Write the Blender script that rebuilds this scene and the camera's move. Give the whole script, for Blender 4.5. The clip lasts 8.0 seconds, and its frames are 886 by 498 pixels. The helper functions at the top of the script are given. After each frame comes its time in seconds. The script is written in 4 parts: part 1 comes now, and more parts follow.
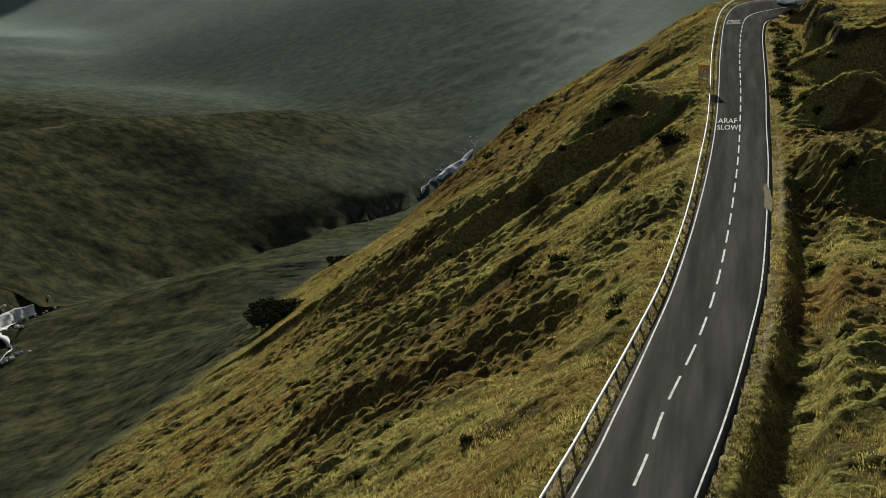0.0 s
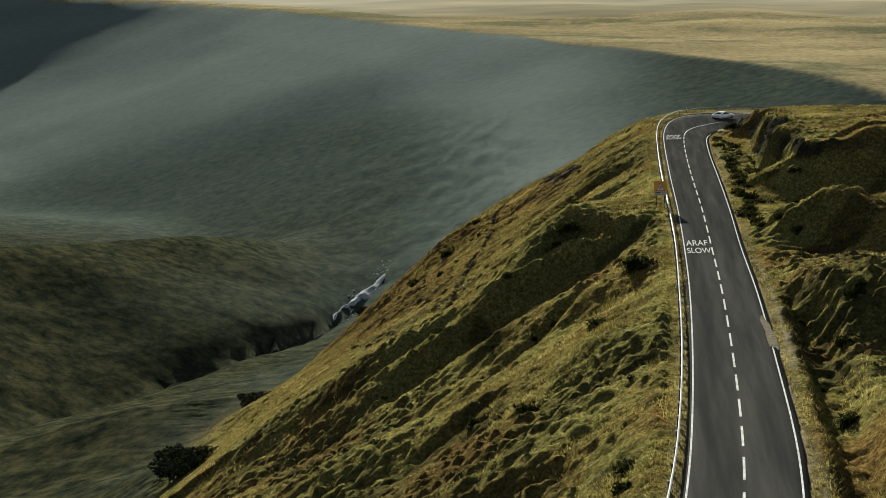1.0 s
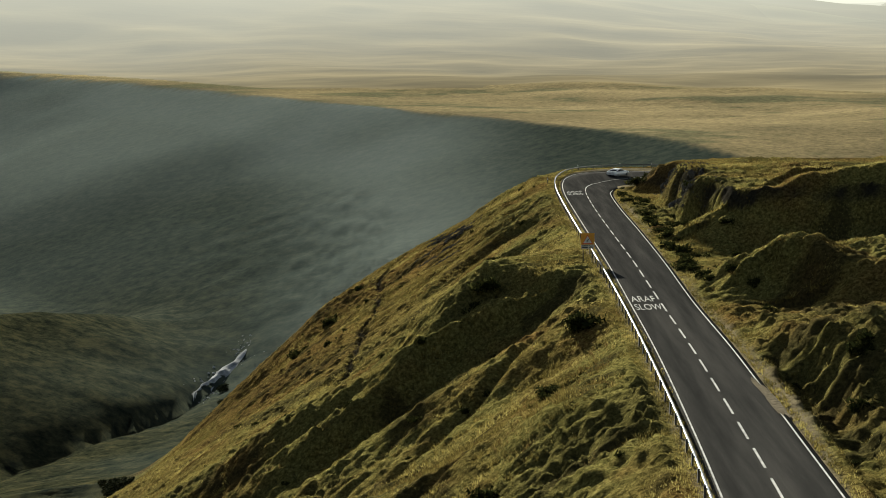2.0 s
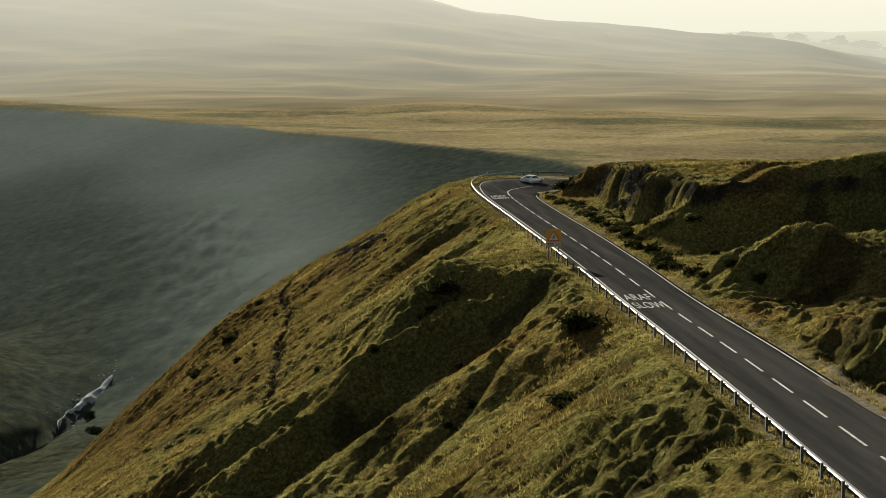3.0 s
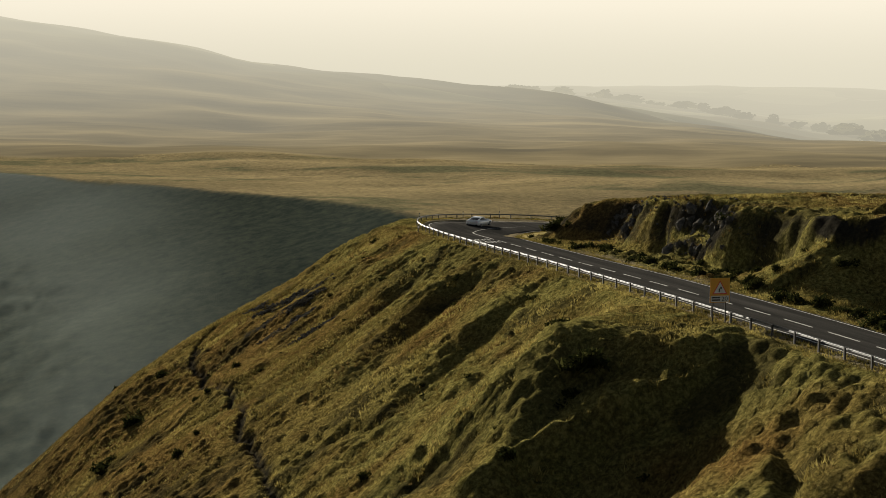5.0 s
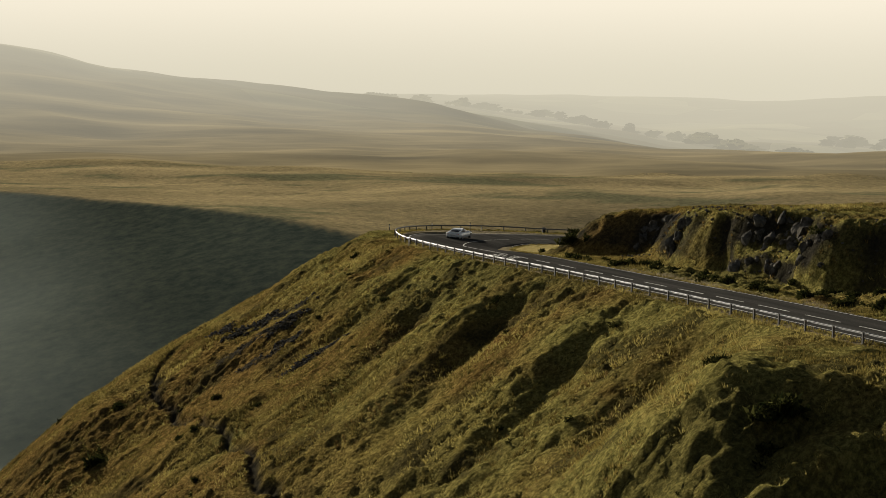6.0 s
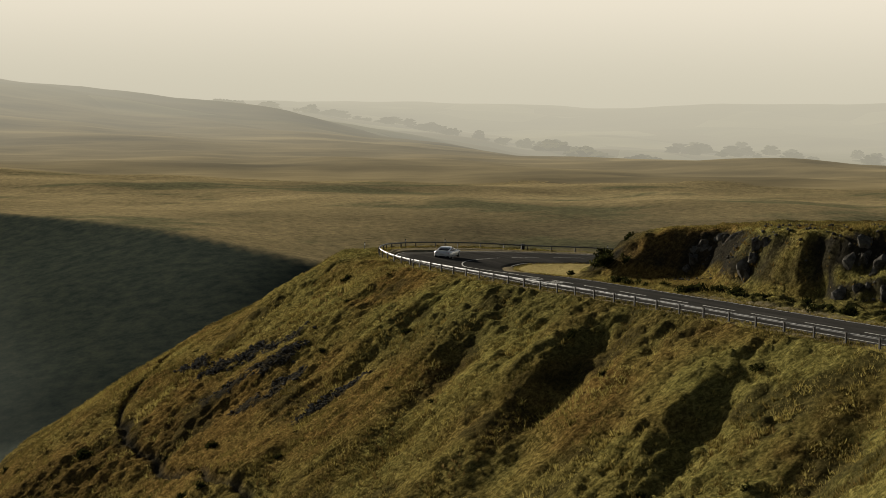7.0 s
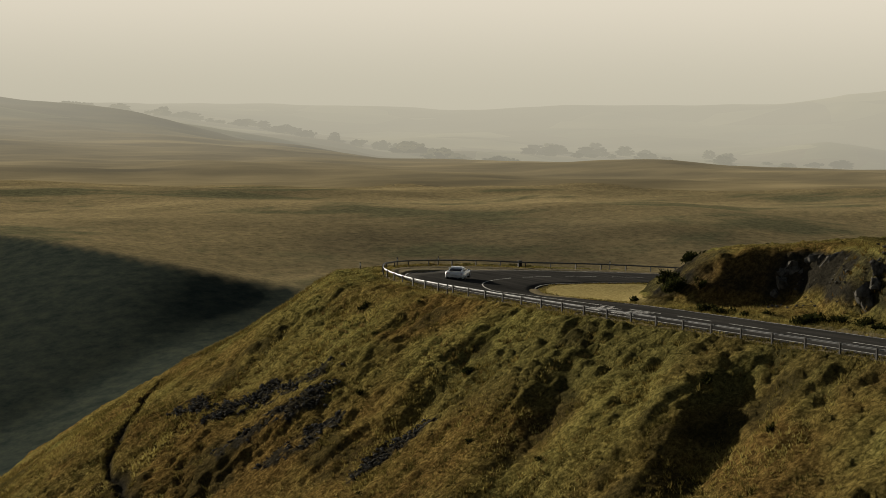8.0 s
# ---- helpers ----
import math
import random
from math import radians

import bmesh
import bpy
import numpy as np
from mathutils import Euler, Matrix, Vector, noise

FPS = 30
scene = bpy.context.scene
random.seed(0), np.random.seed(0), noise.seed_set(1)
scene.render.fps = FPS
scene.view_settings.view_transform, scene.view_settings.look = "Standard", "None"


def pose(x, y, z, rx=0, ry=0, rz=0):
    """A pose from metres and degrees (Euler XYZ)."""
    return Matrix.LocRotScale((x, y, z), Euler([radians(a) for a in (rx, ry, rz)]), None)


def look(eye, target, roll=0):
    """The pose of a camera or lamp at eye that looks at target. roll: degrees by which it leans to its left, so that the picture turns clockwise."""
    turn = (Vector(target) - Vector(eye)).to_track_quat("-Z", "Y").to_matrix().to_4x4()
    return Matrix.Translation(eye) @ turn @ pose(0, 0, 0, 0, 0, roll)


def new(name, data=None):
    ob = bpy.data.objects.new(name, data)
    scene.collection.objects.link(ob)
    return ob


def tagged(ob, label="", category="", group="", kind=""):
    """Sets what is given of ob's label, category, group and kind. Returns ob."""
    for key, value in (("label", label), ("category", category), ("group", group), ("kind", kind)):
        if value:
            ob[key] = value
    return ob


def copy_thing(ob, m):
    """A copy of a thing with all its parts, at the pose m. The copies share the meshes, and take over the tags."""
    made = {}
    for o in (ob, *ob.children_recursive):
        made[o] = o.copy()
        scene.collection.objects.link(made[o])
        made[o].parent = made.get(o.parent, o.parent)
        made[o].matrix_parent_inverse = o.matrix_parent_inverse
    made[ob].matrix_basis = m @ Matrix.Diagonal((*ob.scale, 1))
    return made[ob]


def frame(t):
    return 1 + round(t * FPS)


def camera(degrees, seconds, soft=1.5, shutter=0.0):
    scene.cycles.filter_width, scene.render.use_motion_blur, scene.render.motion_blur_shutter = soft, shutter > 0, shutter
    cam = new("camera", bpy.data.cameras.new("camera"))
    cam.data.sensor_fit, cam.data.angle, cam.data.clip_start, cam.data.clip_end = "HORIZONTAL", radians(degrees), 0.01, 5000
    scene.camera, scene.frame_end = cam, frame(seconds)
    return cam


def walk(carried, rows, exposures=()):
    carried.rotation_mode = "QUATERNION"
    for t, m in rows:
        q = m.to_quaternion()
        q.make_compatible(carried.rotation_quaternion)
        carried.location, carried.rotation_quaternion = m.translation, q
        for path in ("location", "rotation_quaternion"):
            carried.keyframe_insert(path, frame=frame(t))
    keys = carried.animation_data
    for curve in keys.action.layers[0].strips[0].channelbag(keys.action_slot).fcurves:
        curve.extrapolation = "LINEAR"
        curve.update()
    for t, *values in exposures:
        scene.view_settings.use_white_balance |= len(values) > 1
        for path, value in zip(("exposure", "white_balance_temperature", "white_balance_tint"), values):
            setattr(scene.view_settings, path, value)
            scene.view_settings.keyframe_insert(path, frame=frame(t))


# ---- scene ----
cam = camera(30.79, 8.0, soft=0.85)
PATH = [
    (0.0, look((1.11, -164.98, 33.36), (-16.80, -70.47, 6.02), -1.10)),
    (0.5, look((-2.02, -155.65, 31.93), (-17.13, -59.78, 7.84), -1.21)),
    (1.0, look((-5.47, -146.02, 29.80), (-17.56, -48.80, 9.73), -1.17)),
    (1.5, look((-8.89, -137.08, 27.57), (-16.64, -38.90, 10.27), -1.07)),
    (2.0, look((-12.95, -127.92, 24.74), (-15.59, -29.18, 9.17), -0.88)),
    (2.2, look((-14.58, -124.50, 23.61), (-15.30, -25.65, 8.52), -0.88)),
    (3.3, look((-24.95, -106.73, 18.72), (-15.67, -8.09, 5.10), -0.13)),
    (3.5, look((-26.72, -102.20, 18.05), (-15.97, -3.68, 4.69), -0.16)),
    (4.0, look((-31.69, -90.68, 16.46), (-17.11, 7.48, 4.20), -0.10)),
    (4.5, look((-36.11, -79.87, 15.29), (-18.46, 17.92, 4.14), 0.02)),
    (4.7, look((-38.26, -75.69, 15.04), (-19.04, 21.83, 4.11), 0.17)),
    (5.8, look((-50.14, -52.42, 13.44), (-21.59, 42.88, 3.30), 0.50)),
    (6.0, look((-52.23, -47.99, 13.34), (-21.69, 46.69, 3.25), 0.68)),
    (6.5, look((-56.70, -37.19, 12.88), (-21.69, 55.98, 3.16), 0.80)),
    (7.0, look((-61.46, -25.27, 12.76), (-21.74, 66.01, 3.23), 0.85)),
    (7.5, look((-65.25, -13.32, 12.52), (-21.23, 75.99, 3.23), 0.85)),
    (8.0, look((-68.78, -2.31, 12.74), (-20.64, 84.84, 3.44), 0.76)),
]
walk(cam, PATH, exposures=((0.0, 1.5, 5850, 5), (1.0, 1.75, 5780, 4), (2.0, 1.6, 6000, 5), (3.5, 1.35, 6300, 8), (4.7, 1.15, 6450, 10), (6.5, 0.95, 6500, 10), (8.0, 0.63, 6500, 10)))

# ---- light: a low hazy sun ahead and a pale sky ----
SUN_ELEVATION, SUN_BEARING = radians(12.8), radians(-10.8)
world = bpy.data.worlds.new("world")
scene.world = world
world.use_nodes = True
wn = world.node_tree.nodes
sky = wn.new("ShaderNodeTexSky")
sky.sky_type, sky.sun_disc = "NISHITA", False
sky.sun_elevation, sky.sun_rotation = SUN_ELEVATION, SUN_BEARING
sky.altitude, sky.air_density, sky.dust_density, sky.ozone_density = 300, 1.0, 1.0, 1.0
SKY = 0.04
wn["Background"].inputs["Strength"].default_value = SKY
# thick haze washes the colour out of the sky
grey = wn.new("ShaderNodeRGBToBW")
cream = wn.new("ShaderNodeMix")
cream.data_type, cream.blend_type = "RGBA", "MULTIPLY"
cream.inputs[0].default_value, cream.inputs[7].default_value = 1.0, (1.0, 0.955, 0.82, 1)
wash = wn.new("ShaderNodeMix")
wash.data_type = "RGBA"
wash.inputs[0].default_value = 0.5
wl = world.node_tree.links
wl.new(sky.outputs["Color"], grey.inputs[0])
wl.new(grey.outputs[0], cream.inputs[6])
wl.new(sky.outputs["Color"], wash.inputs[6])
wl.new(cream.outputs[2], wash.inputs[7])
veil = wn.new("ShaderNodeMix")
veil.data_type, veil.blend_type = "RGBA", "DARKEN"
veil.inputs[0].default_value, veil.inputs[7].default_value = 1.0, (0.5 / SKY, 0.45 / SKY, 0.365 / SKY, 1)
wl.new(wash.outputs[2], veil.inputs[6])
# bright haze low over the whole horizon
up = wn.new("ShaderNodeSeparateXYZ")
wl.new(wn.new("ShaderNodeTexCoord").outputs["Generated"], up.inputs[0])
low = wn.new("ShaderNodeMapRange")
low.interpolation_type = "SMOOTHSTEP"
low.inputs["From Min"].default_value, low.inputs["From Max"].default_value = -0.01, 0.085
low.inputs["To Min"].default_value, low.inputs["To Max"].default_value = 1.0, 0.0
wl.new(up.outputs["Z"], low.inputs["Value"])
band = wn.new("ShaderNodeMix")
band.data_type = "RGBA"
band.inputs[7].default_value = (0.355 / SKY, 0.33 / SKY, 0.258 / SKY, 1)
# the haze glows towards the sun and is duller behind
ahead = wn.new("ShaderNodeMapRange")
ahead.interpolation_type = "SMOOTHSTEP"
ahead.inputs["From Min"].default_value, ahead.inputs["From Max"].default_value = -0.5, 0.55
ahead.inputs["To Min"].default_value, ahead.inputs["To Max"].default_value = 0.15, 1.0
wl.new(up.outputs["Y"], ahead.inputs["Value"])
# and is brightest a little higher
high = wn.new("ShaderNodeMapRange")
high.interpolation_type = "SMOOTHSTEP"
high.inputs["From Min"].default_value, high.inputs["From Max"].default_value = 0.1, 0.3
high.inputs["To Min"].default_value, high.inputs["To Max"].default_value = 1.0, 0.0
wl.new(up.outputs["Z"], high.inputs["Value"])
bright = wn.new("ShaderNodeMath")
bright.operation = "MULTIPLY"
wl.new(high.outputs["Result"], bright.inputs[0])
wl.new(ahead.outputs["Result"], bright.inputs[1])
upper = wn.new("ShaderNodeMix")
upper.data_type = "RGBA"
upper.inputs[7].default_value = (0.5 / SKY, 0.455 / SKY, 0.37 / SKY, 1)
wl.new(bright.outputs[0], upper.inputs[0])
wl.new(veil.outputs[2], upper.inputs[6])
glow = wn.new("ShaderNodeMath")
glow.operation = "MULTIPLY"
wl.new(low.outputs["Result"], glow.inputs[0])
wl.new(ahead.outputs["Result"], glow.inputs[1])
wl.new(glow.outputs[0], band.inputs[0])
wl.new(upper.outputs[2], band.inputs[6])
wl.new(band.outputs[2], wn["Background"].inputs["Color"])

sun = new("sun", bpy.data.lights.new("sun", "SUN"))
sun.data.energy, sun.data.angle, sun.data.color = 5.0, radians(0.6), (1.0, 0.92, 0.77)
sun_way = Vector((math.sin(SUN_BEARING) * math.cos(SUN_ELEVATION), math.cos(SUN_BEARING) * math.cos(SUN_ELEVATION), math.sin(SUN_ELEVATION)))
sun.matrix_basis = look(sun_way * 300, (0, 0, 0))

# ---- materials ----
def material(name, rough=0.8, metal=0.0):
    m = bpy.data.materials.new(name)
    m.use_nodes = True
    b = m.node_tree.nodes["Principled BSDF"]
    b.inputs["Roughness"].default_value, b.inputs["Metallic"].default_value = rough, metal
    return m, m.node_tree.nodes, m.node_tree.links, b


def noise_node(nodes, links, scale, detail=4.0, rough=0.55, coords=None):
    n = nodes.new("ShaderNodeTexNoise")
    n.inputs["Scale"].default_value, n.inputs["Detail"].default_value, n.inputs["Roughness"].default_value = scale, detail, rough
    if coords is not None:
        links.new(coords, n.inputs["Vector"])
    return n


def ramp_node(nodes, links, source, stops):
    r = nodes.new("ShaderNodeValToRGB")
    while len(r.color_ramp.elements) < len(stops):
        r.color_ramp.elements.new(0.5)
    for e, (at, c) in zip(r.color_ramp.elements, stops):
        e.position, e.color = at, (*c, 1)
    links.new(source, r.inputs["Fac"])
    return r


def mix_node(nodes, links, fac, a, b):
    n = nodes.new("ShaderNodeMix")
    n.data_type = "RGBA"
    for socket, value in ((n.inputs[0], fac), (n.inputs[6], a), (n.inputs[7], b)):
        if isinstance(value, (int, float)):
            socket.default_value = value
        elif isinstance(value, tuple):
            socket.default_value = (*value, 1)
        else:
            links.new(value, socket)
    return n.outputs[2]


def attribute_node(nodes, name):
    n = nodes.new("ShaderNodeAttribute")
    n.attribute_name = name
    return n.outputs["Fac"]


def bump_node(nodes, links, source, b, strength, distance):
    n = nodes.new("ShaderNodeBump")
    n.inputs["Strength"].default_value, n.inputs["Distance"].default_value = strength, distance
    links.new(source, n.inputs["Height"])
    links.new(n.outputs["Normal"], b.inputs["Normal"])


def ground_material():
    m, n, l, b = material("hill_grass", 0.95)
    b.inputs["Specular IOR Level"].default_value = 0.0
    pos = n.new("ShaderNodeNewGeometry").outputs["Position"]
    fine = noise_node(n, l, 3.2, 8, 0.74, pos)
    broad = noise_node(n, l, 0.06, 5, 0.6, pos)
    grass = ramp_node(n, l, fine.outputs["Fac"], [(0.38, (0.07, 0.064, 0.02)), (0.5, (0.165, 0.144, 0.041)), (0.62, (0.33, 0.282, 0.09))])
    dry = ramp_node(n, l, fine.outputs["Fac"], [(0.38, (0.06, 0.038, 0.013)), (0.5, (0.146, 0.094, 0.028)), (0.62, (0.29, 0.195, 0.062))])
    heather = ramp_node(n, l, fine.outputs["Fac"], [(0.3, (0.02, 0.02, 0.01)), (0.7, (0.075, 0.06, 0.025))])
    patches = ramp_node(n, l, broad.outputs["Fac"], [(0.46, (0, 0, 0)), (0.62, (1, 1, 1))])
    hill = mix_node(n, l, patches.outputs["Color"], grass.outputs["Color"], dry.outputs["Color"])
    hill = mix_node(n, l, attribute_node(n, "dry"), hill, dry.outputs["Color"])
    hill = mix_node(n, l, attribute_node(n, "heather"), hill, heather.outputs["Color"])
    # the wide moor: dry grass with darker mossy hollows and rushes
    far = n.new("ShaderNodeMapping")
    far.inputs["Scale"].default_value = (0.0045, 0.008, 0.0005)
    far.inputs["Rotation"].default_value = (0, 0, radians(-20))
    l.new(pos, far.inputs["Vector"])
    streak = noise_node(n, l, 1.0, 9, 0.66, far.outputs["Vector"])
    speck = noise_node(n, l, 0.2, 8, 0.75, pos)
    moor = ramp_node(n, l, streak.outputs["Fac"], [(0.34, (0.165, 0.138, 0.08)), (0.5, (0.27, 0.217, 0.115)), (0.66, (0.39, 0.31, 0.163))])
    tuft = noise_node(n, l, 0.32, 8, 0.8, pos)
    speckle = ramp_node(n, l, tuft.outputs["Fac"], [(0.34, (0.5, 0.52, 0.52)), (0.5, (0.92, 0.91, 0.9)), (0.66, (1.35, 1.3, 1.2))])
    mul = n.new("ShaderNodeMix")
    mul.data_type, mul.blend_type = "RGBA", "MULTIPLY"
    mul.inputs[0].default_value = 1.0
    rushy = mix_node(n, l, attribute_node(n, "moss"), moor.outputs["Color"], (0.135, 0.133, 0.075))
    l.new(rushy, mul.inputs[6])
    l.new(speckle.outputs["Color"], mul.inputs[7])
    colour = mix_node(n, l, attribute_node(n, "moor"), hill, mul.outputs[2])
    # shade of the valley below the moor edge, put into a dark base colour
    valley_shade = ramp_node(n, l, speck.outputs["Fac"], [(0.34, (0.03, 0.04, 0.034)), (0.5, (0.05, 0.06, 0.047)), (0.66, (0.075, 0.082, 0.058))])
    colour = mix_node(n, l, attribute_node(n, "valley_shade"), colour, valley_shade.outputs["Color"])
    # paler base colour for the far valley side, painted in as haze
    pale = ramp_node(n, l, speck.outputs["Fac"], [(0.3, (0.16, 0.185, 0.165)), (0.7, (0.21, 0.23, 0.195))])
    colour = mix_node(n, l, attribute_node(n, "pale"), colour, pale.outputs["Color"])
    # olive valley-floor grass, its colours darkened to include the shade there
    shaded_meadow = ramp_node(n, l, speck.outputs["Fac"], [(0.36, (0.01, 0.012, 0.009)), (0.5, (0.032, 0.033, 0.018)), (0.64, (0.068, 0.062, 0.029))])
    colour = mix_node(n, l, attribute_node(n, "shaded_meadow"), colour, shaded_meadow.outputs["Color"])
    gravel = ramp_node(n, l, fine.outputs["Fac"], [(0.3, (0.12, 0.1, 0.06)), (0.7, (0.34, 0.28, 0.17))])
    colour = mix_node(n, l, attribute_node(n, "verge"), colour, gravel.outputs["Color"])
    straw = ramp_node(n, l, fine.outputs["Fac"], [(0.34, (0.2, 0.155, 0.06)), (0.5, (0.38, 0.3, 0.12)), (0.66, (0.54, 0.44, 0.19))])
    colour = mix_node(n, l, attribute_node(n, "straw"), colour, straw.outputs["Color"])
    # peat of track and scree; on the scarp also its painted shade
    peat_and_shade = ramp_node(n, l, fine.outputs["Fac"], [(0.3, (0.012, 0.011, 0.009)), (0.7, (0.05, 0.045, 0.032))])
    colour = mix_node(n, l, attribute_node(n, "peat_and_shade"), colour, peat_and_shade.outputs["Color"])
    l.new(colour, b.inputs["Base Color"])
    bump_node(n, l, noise_node(n, l, 4.0, 8, 0.78, pos).outputs["Fac"], b, 1.0, 0.4)
    return m


def asphalt_material():
    m, n, l, b = material("asphalt", 0.92)
    b.inputs["Specular IOR Level"].default_value = 0.0
    pos = n.new("ShaderNodeNewGeometry").outputs["Position"]
    fine = noise_node(n, l, 40, 4, 0.6, pos)
    stretch = n.new("ShaderNodeMapping")
    stretch.inputs["Scale"].default_value = (0.9, 0.05, 0.3)
    l.new(pos, stretch.inputs["Vector"])
    wear = noise_node(n, l, 1.0, 4, 0.6, stretch.outputs["Vector"])
    c = ramp_node(n, l, wear.outputs["Fac"], [(0.3, (0.027, 0.026, 0.0235)), (0.5, (0.041, 0.039, 0.035)), (0.72, (0.062, 0.058, 0.051))])
    grain = ramp_node(n, l, fine.outputs["Fac"], [(0.3, (0.7, 0.7, 0.7)), (0.7, (1.3, 1.3, 1.3))])
    mul = n.new("ShaderNodeMix")
    mul.data_type, mul.blend_type = "RGBA", "MULTIPLY"
    mul.inputs[0].default_value = 1.0
    l.new(c.outputs["Color"], mul.inputs[6])
    l.new(grain.outputs["Color"], mul.inputs[7])
    l.new(mul.outputs[2], b.inputs["Base Color"])
    bump_node(n, l, fine.outputs["Fac"], b, 0.5, 0.02)
    return m


def plain_material(name, dark, light, scale=3.0, rough=0.6, metal=0.0, bump=0.0, gloss=0.5):
    m, n, l, b = material(name, rough, metal)
    b.inputs["Specular IOR Level"].default_value = gloss
    pos = n.new("ShaderNodeTexCoord").outputs["Object"]
    f = noise_node(n, l, scale, 5, 0.6, pos)
    c = ramp_node(n, l, f.outputs["Fac"], [(0.3, dark), (0.7, light)])
    l.new(c.outputs["Color"], b.inputs["Base Color"])
    if bump:
        bump_node(n, l, f.outputs["Fac"], b, 0.6, bump)
    return m


GRASS = ground_material()
ASPHALT = asphalt_material()
LINE_PAINT = plain_material("worn_line_paint", (0.3, 0.29, 0.265), (0.66, 0.64, 0.59), 2.0, 0.8, gloss=0.0)
STEEL = plain_material("galvanised_steel", (0.07, 0.07, 0.068), (0.13, 0.13, 0.125), 4.0, 0.55, 0.1, gloss=0.35)
DARK_WOOD = plain_material("weathered_post", (0.03, 0.028, 0.024), (0.09, 0.08, 0.065), 6.0, 0.85)


def leaf_material(name, dark, light, glow=0.35, toned=False):
    """Leaves and grass blades that let some of the sun through."""
    m, n, l, b = material(name, 0.9)
    b.inputs["Specular IOR Level"].default_value = 0.0
    info = n.new("ShaderNodeNewGeometry")
    blend = n.new("ShaderNodeMix")
    blend.inputs[0].default_value = 0.6 if toned else 0.0
    l.new(info.outputs["Random Per Island"], blend.inputs[2])
    l.new(attribute_node(n, "tone"), blend.inputs[3])
    c = ramp_node(n, l, blend.outputs[0], [(0.1, dark), (0.5, tuple(0.38 * p + 0.22 * q for p, q in zip(dark, light)) if not toned else (light[0] * 0.46, light[1] * 0.42, light[2] * 0.36)), (0.9, light)])
    l.new(c.outputs["Color"], b.inputs["Base Color"])
    t = n.new("ShaderNodeBsdfTranslucent")
    l.new(c.outputs["Color"], t.inputs["Color"])
    mix = n.new("ShaderNodeMixShader")
    mix.inputs[0].default_value = glow
    l.new(b.outputs[0], mix.inputs[1])
    l.new(t.outputs[0], mix.inputs[2])
    l.new(mix.outputs[0], n["Material Output"].inputs["Surface"])
    return m


BLADES = leaf_material("grass_blades", (0.065, 0.057, 0.017), (0.46, 0.385, 0.125), 0.3, True)
RUSH = leaf_material("rush_blades", (0.08, 0.055, 0.018), (0.3, 0.22, 0.08), 0.35, True)
GORSE = leaf_material("gorse_leaves", (0.014, 0.018, 0.006), (0.06, 0.06, 0.018), 0.2)
LEAVES = leaf_material("tree_leaves", (0.025, 0.032, 0.016), (0.09, 0.092, 0.045), 0.25)
BARK = plain_material("bark", (0.03, 0.025, 0.018), (0.09, 0.075, 0.055), 8.0, 0.9, bump=0.03)
ROCK = plain_material("grey_rock", (0.02, 0.018, 0.015), (0.13, 0.122, 0.105), 1.6, 0.9, bump=0.12, gloss=0.0)
STREAM_STONE = plain_material("pale_stream_stones", (0.2, 0.2, 0.195), (0.52, 0.52, 0.5), 0.35, 0.9, bump=0.2, gloss=0.0)
CAR_PAINT = plain_material("silver_car_paint", (0.66, 0.66, 0.66), (0.7, 0.7, 0.7), 1.0, 0.28, 0.15)
CAR_GLASS = plain_material("dark_glass", (0.012, 0.013, 0.014), (0.016, 0.017, 0.018), 1.0, 0.08)
RUBBER = plain_material("tyre_rubber", (0.012, 0.012, 0.012), (0.025, 0.025, 0.025), 9.0, 0.85)
ALLOY = plain_material("alloy_rim", (0.25, 0.25, 0.26), (0.4, 0.4, 0.41), 3.0, 0.35, 0.8)
TRIM = plain_material("black_trim", (0.012, 0.012, 0.013), (0.022, 0.022, 0.023), 5.0, 0.7, gloss=0.1)
RED_LENS = plain_material("red_lens", (0.45, 0.012, 0.012), (0.6, 0.02, 0.015), 3.0, 0.25)
YELLOW_SHEET = plain_material("yellow_sign_sheet", (0.5, 0.22, 0.015), (0.62, 0.3, 0.025), 2.0, 0.5)
WHITE_SHEET = plain_material("white_sign_sheet", (0.42, 0.42, 0.4), (0.56, 0.56, 0.54), 3.0, 0.5)
RED_SHEET = plain_material("red_sign_sheet", (0.45, 0.03, 0.02), (0.55, 0.05, 0.03), 3.0, 0.5)
BLACK_SHEET = plain_material("black_sign_sheet", (0.015, 0.015, 0.015), (0.03, 0.03, 0.03), 3.0, 0.5)
MUD = plain_material("pale_dried_mud", (0.08, 0.068, 0.048), (0.2, 0.166, 0.113), 3.0, 0.95, gloss=0.0)


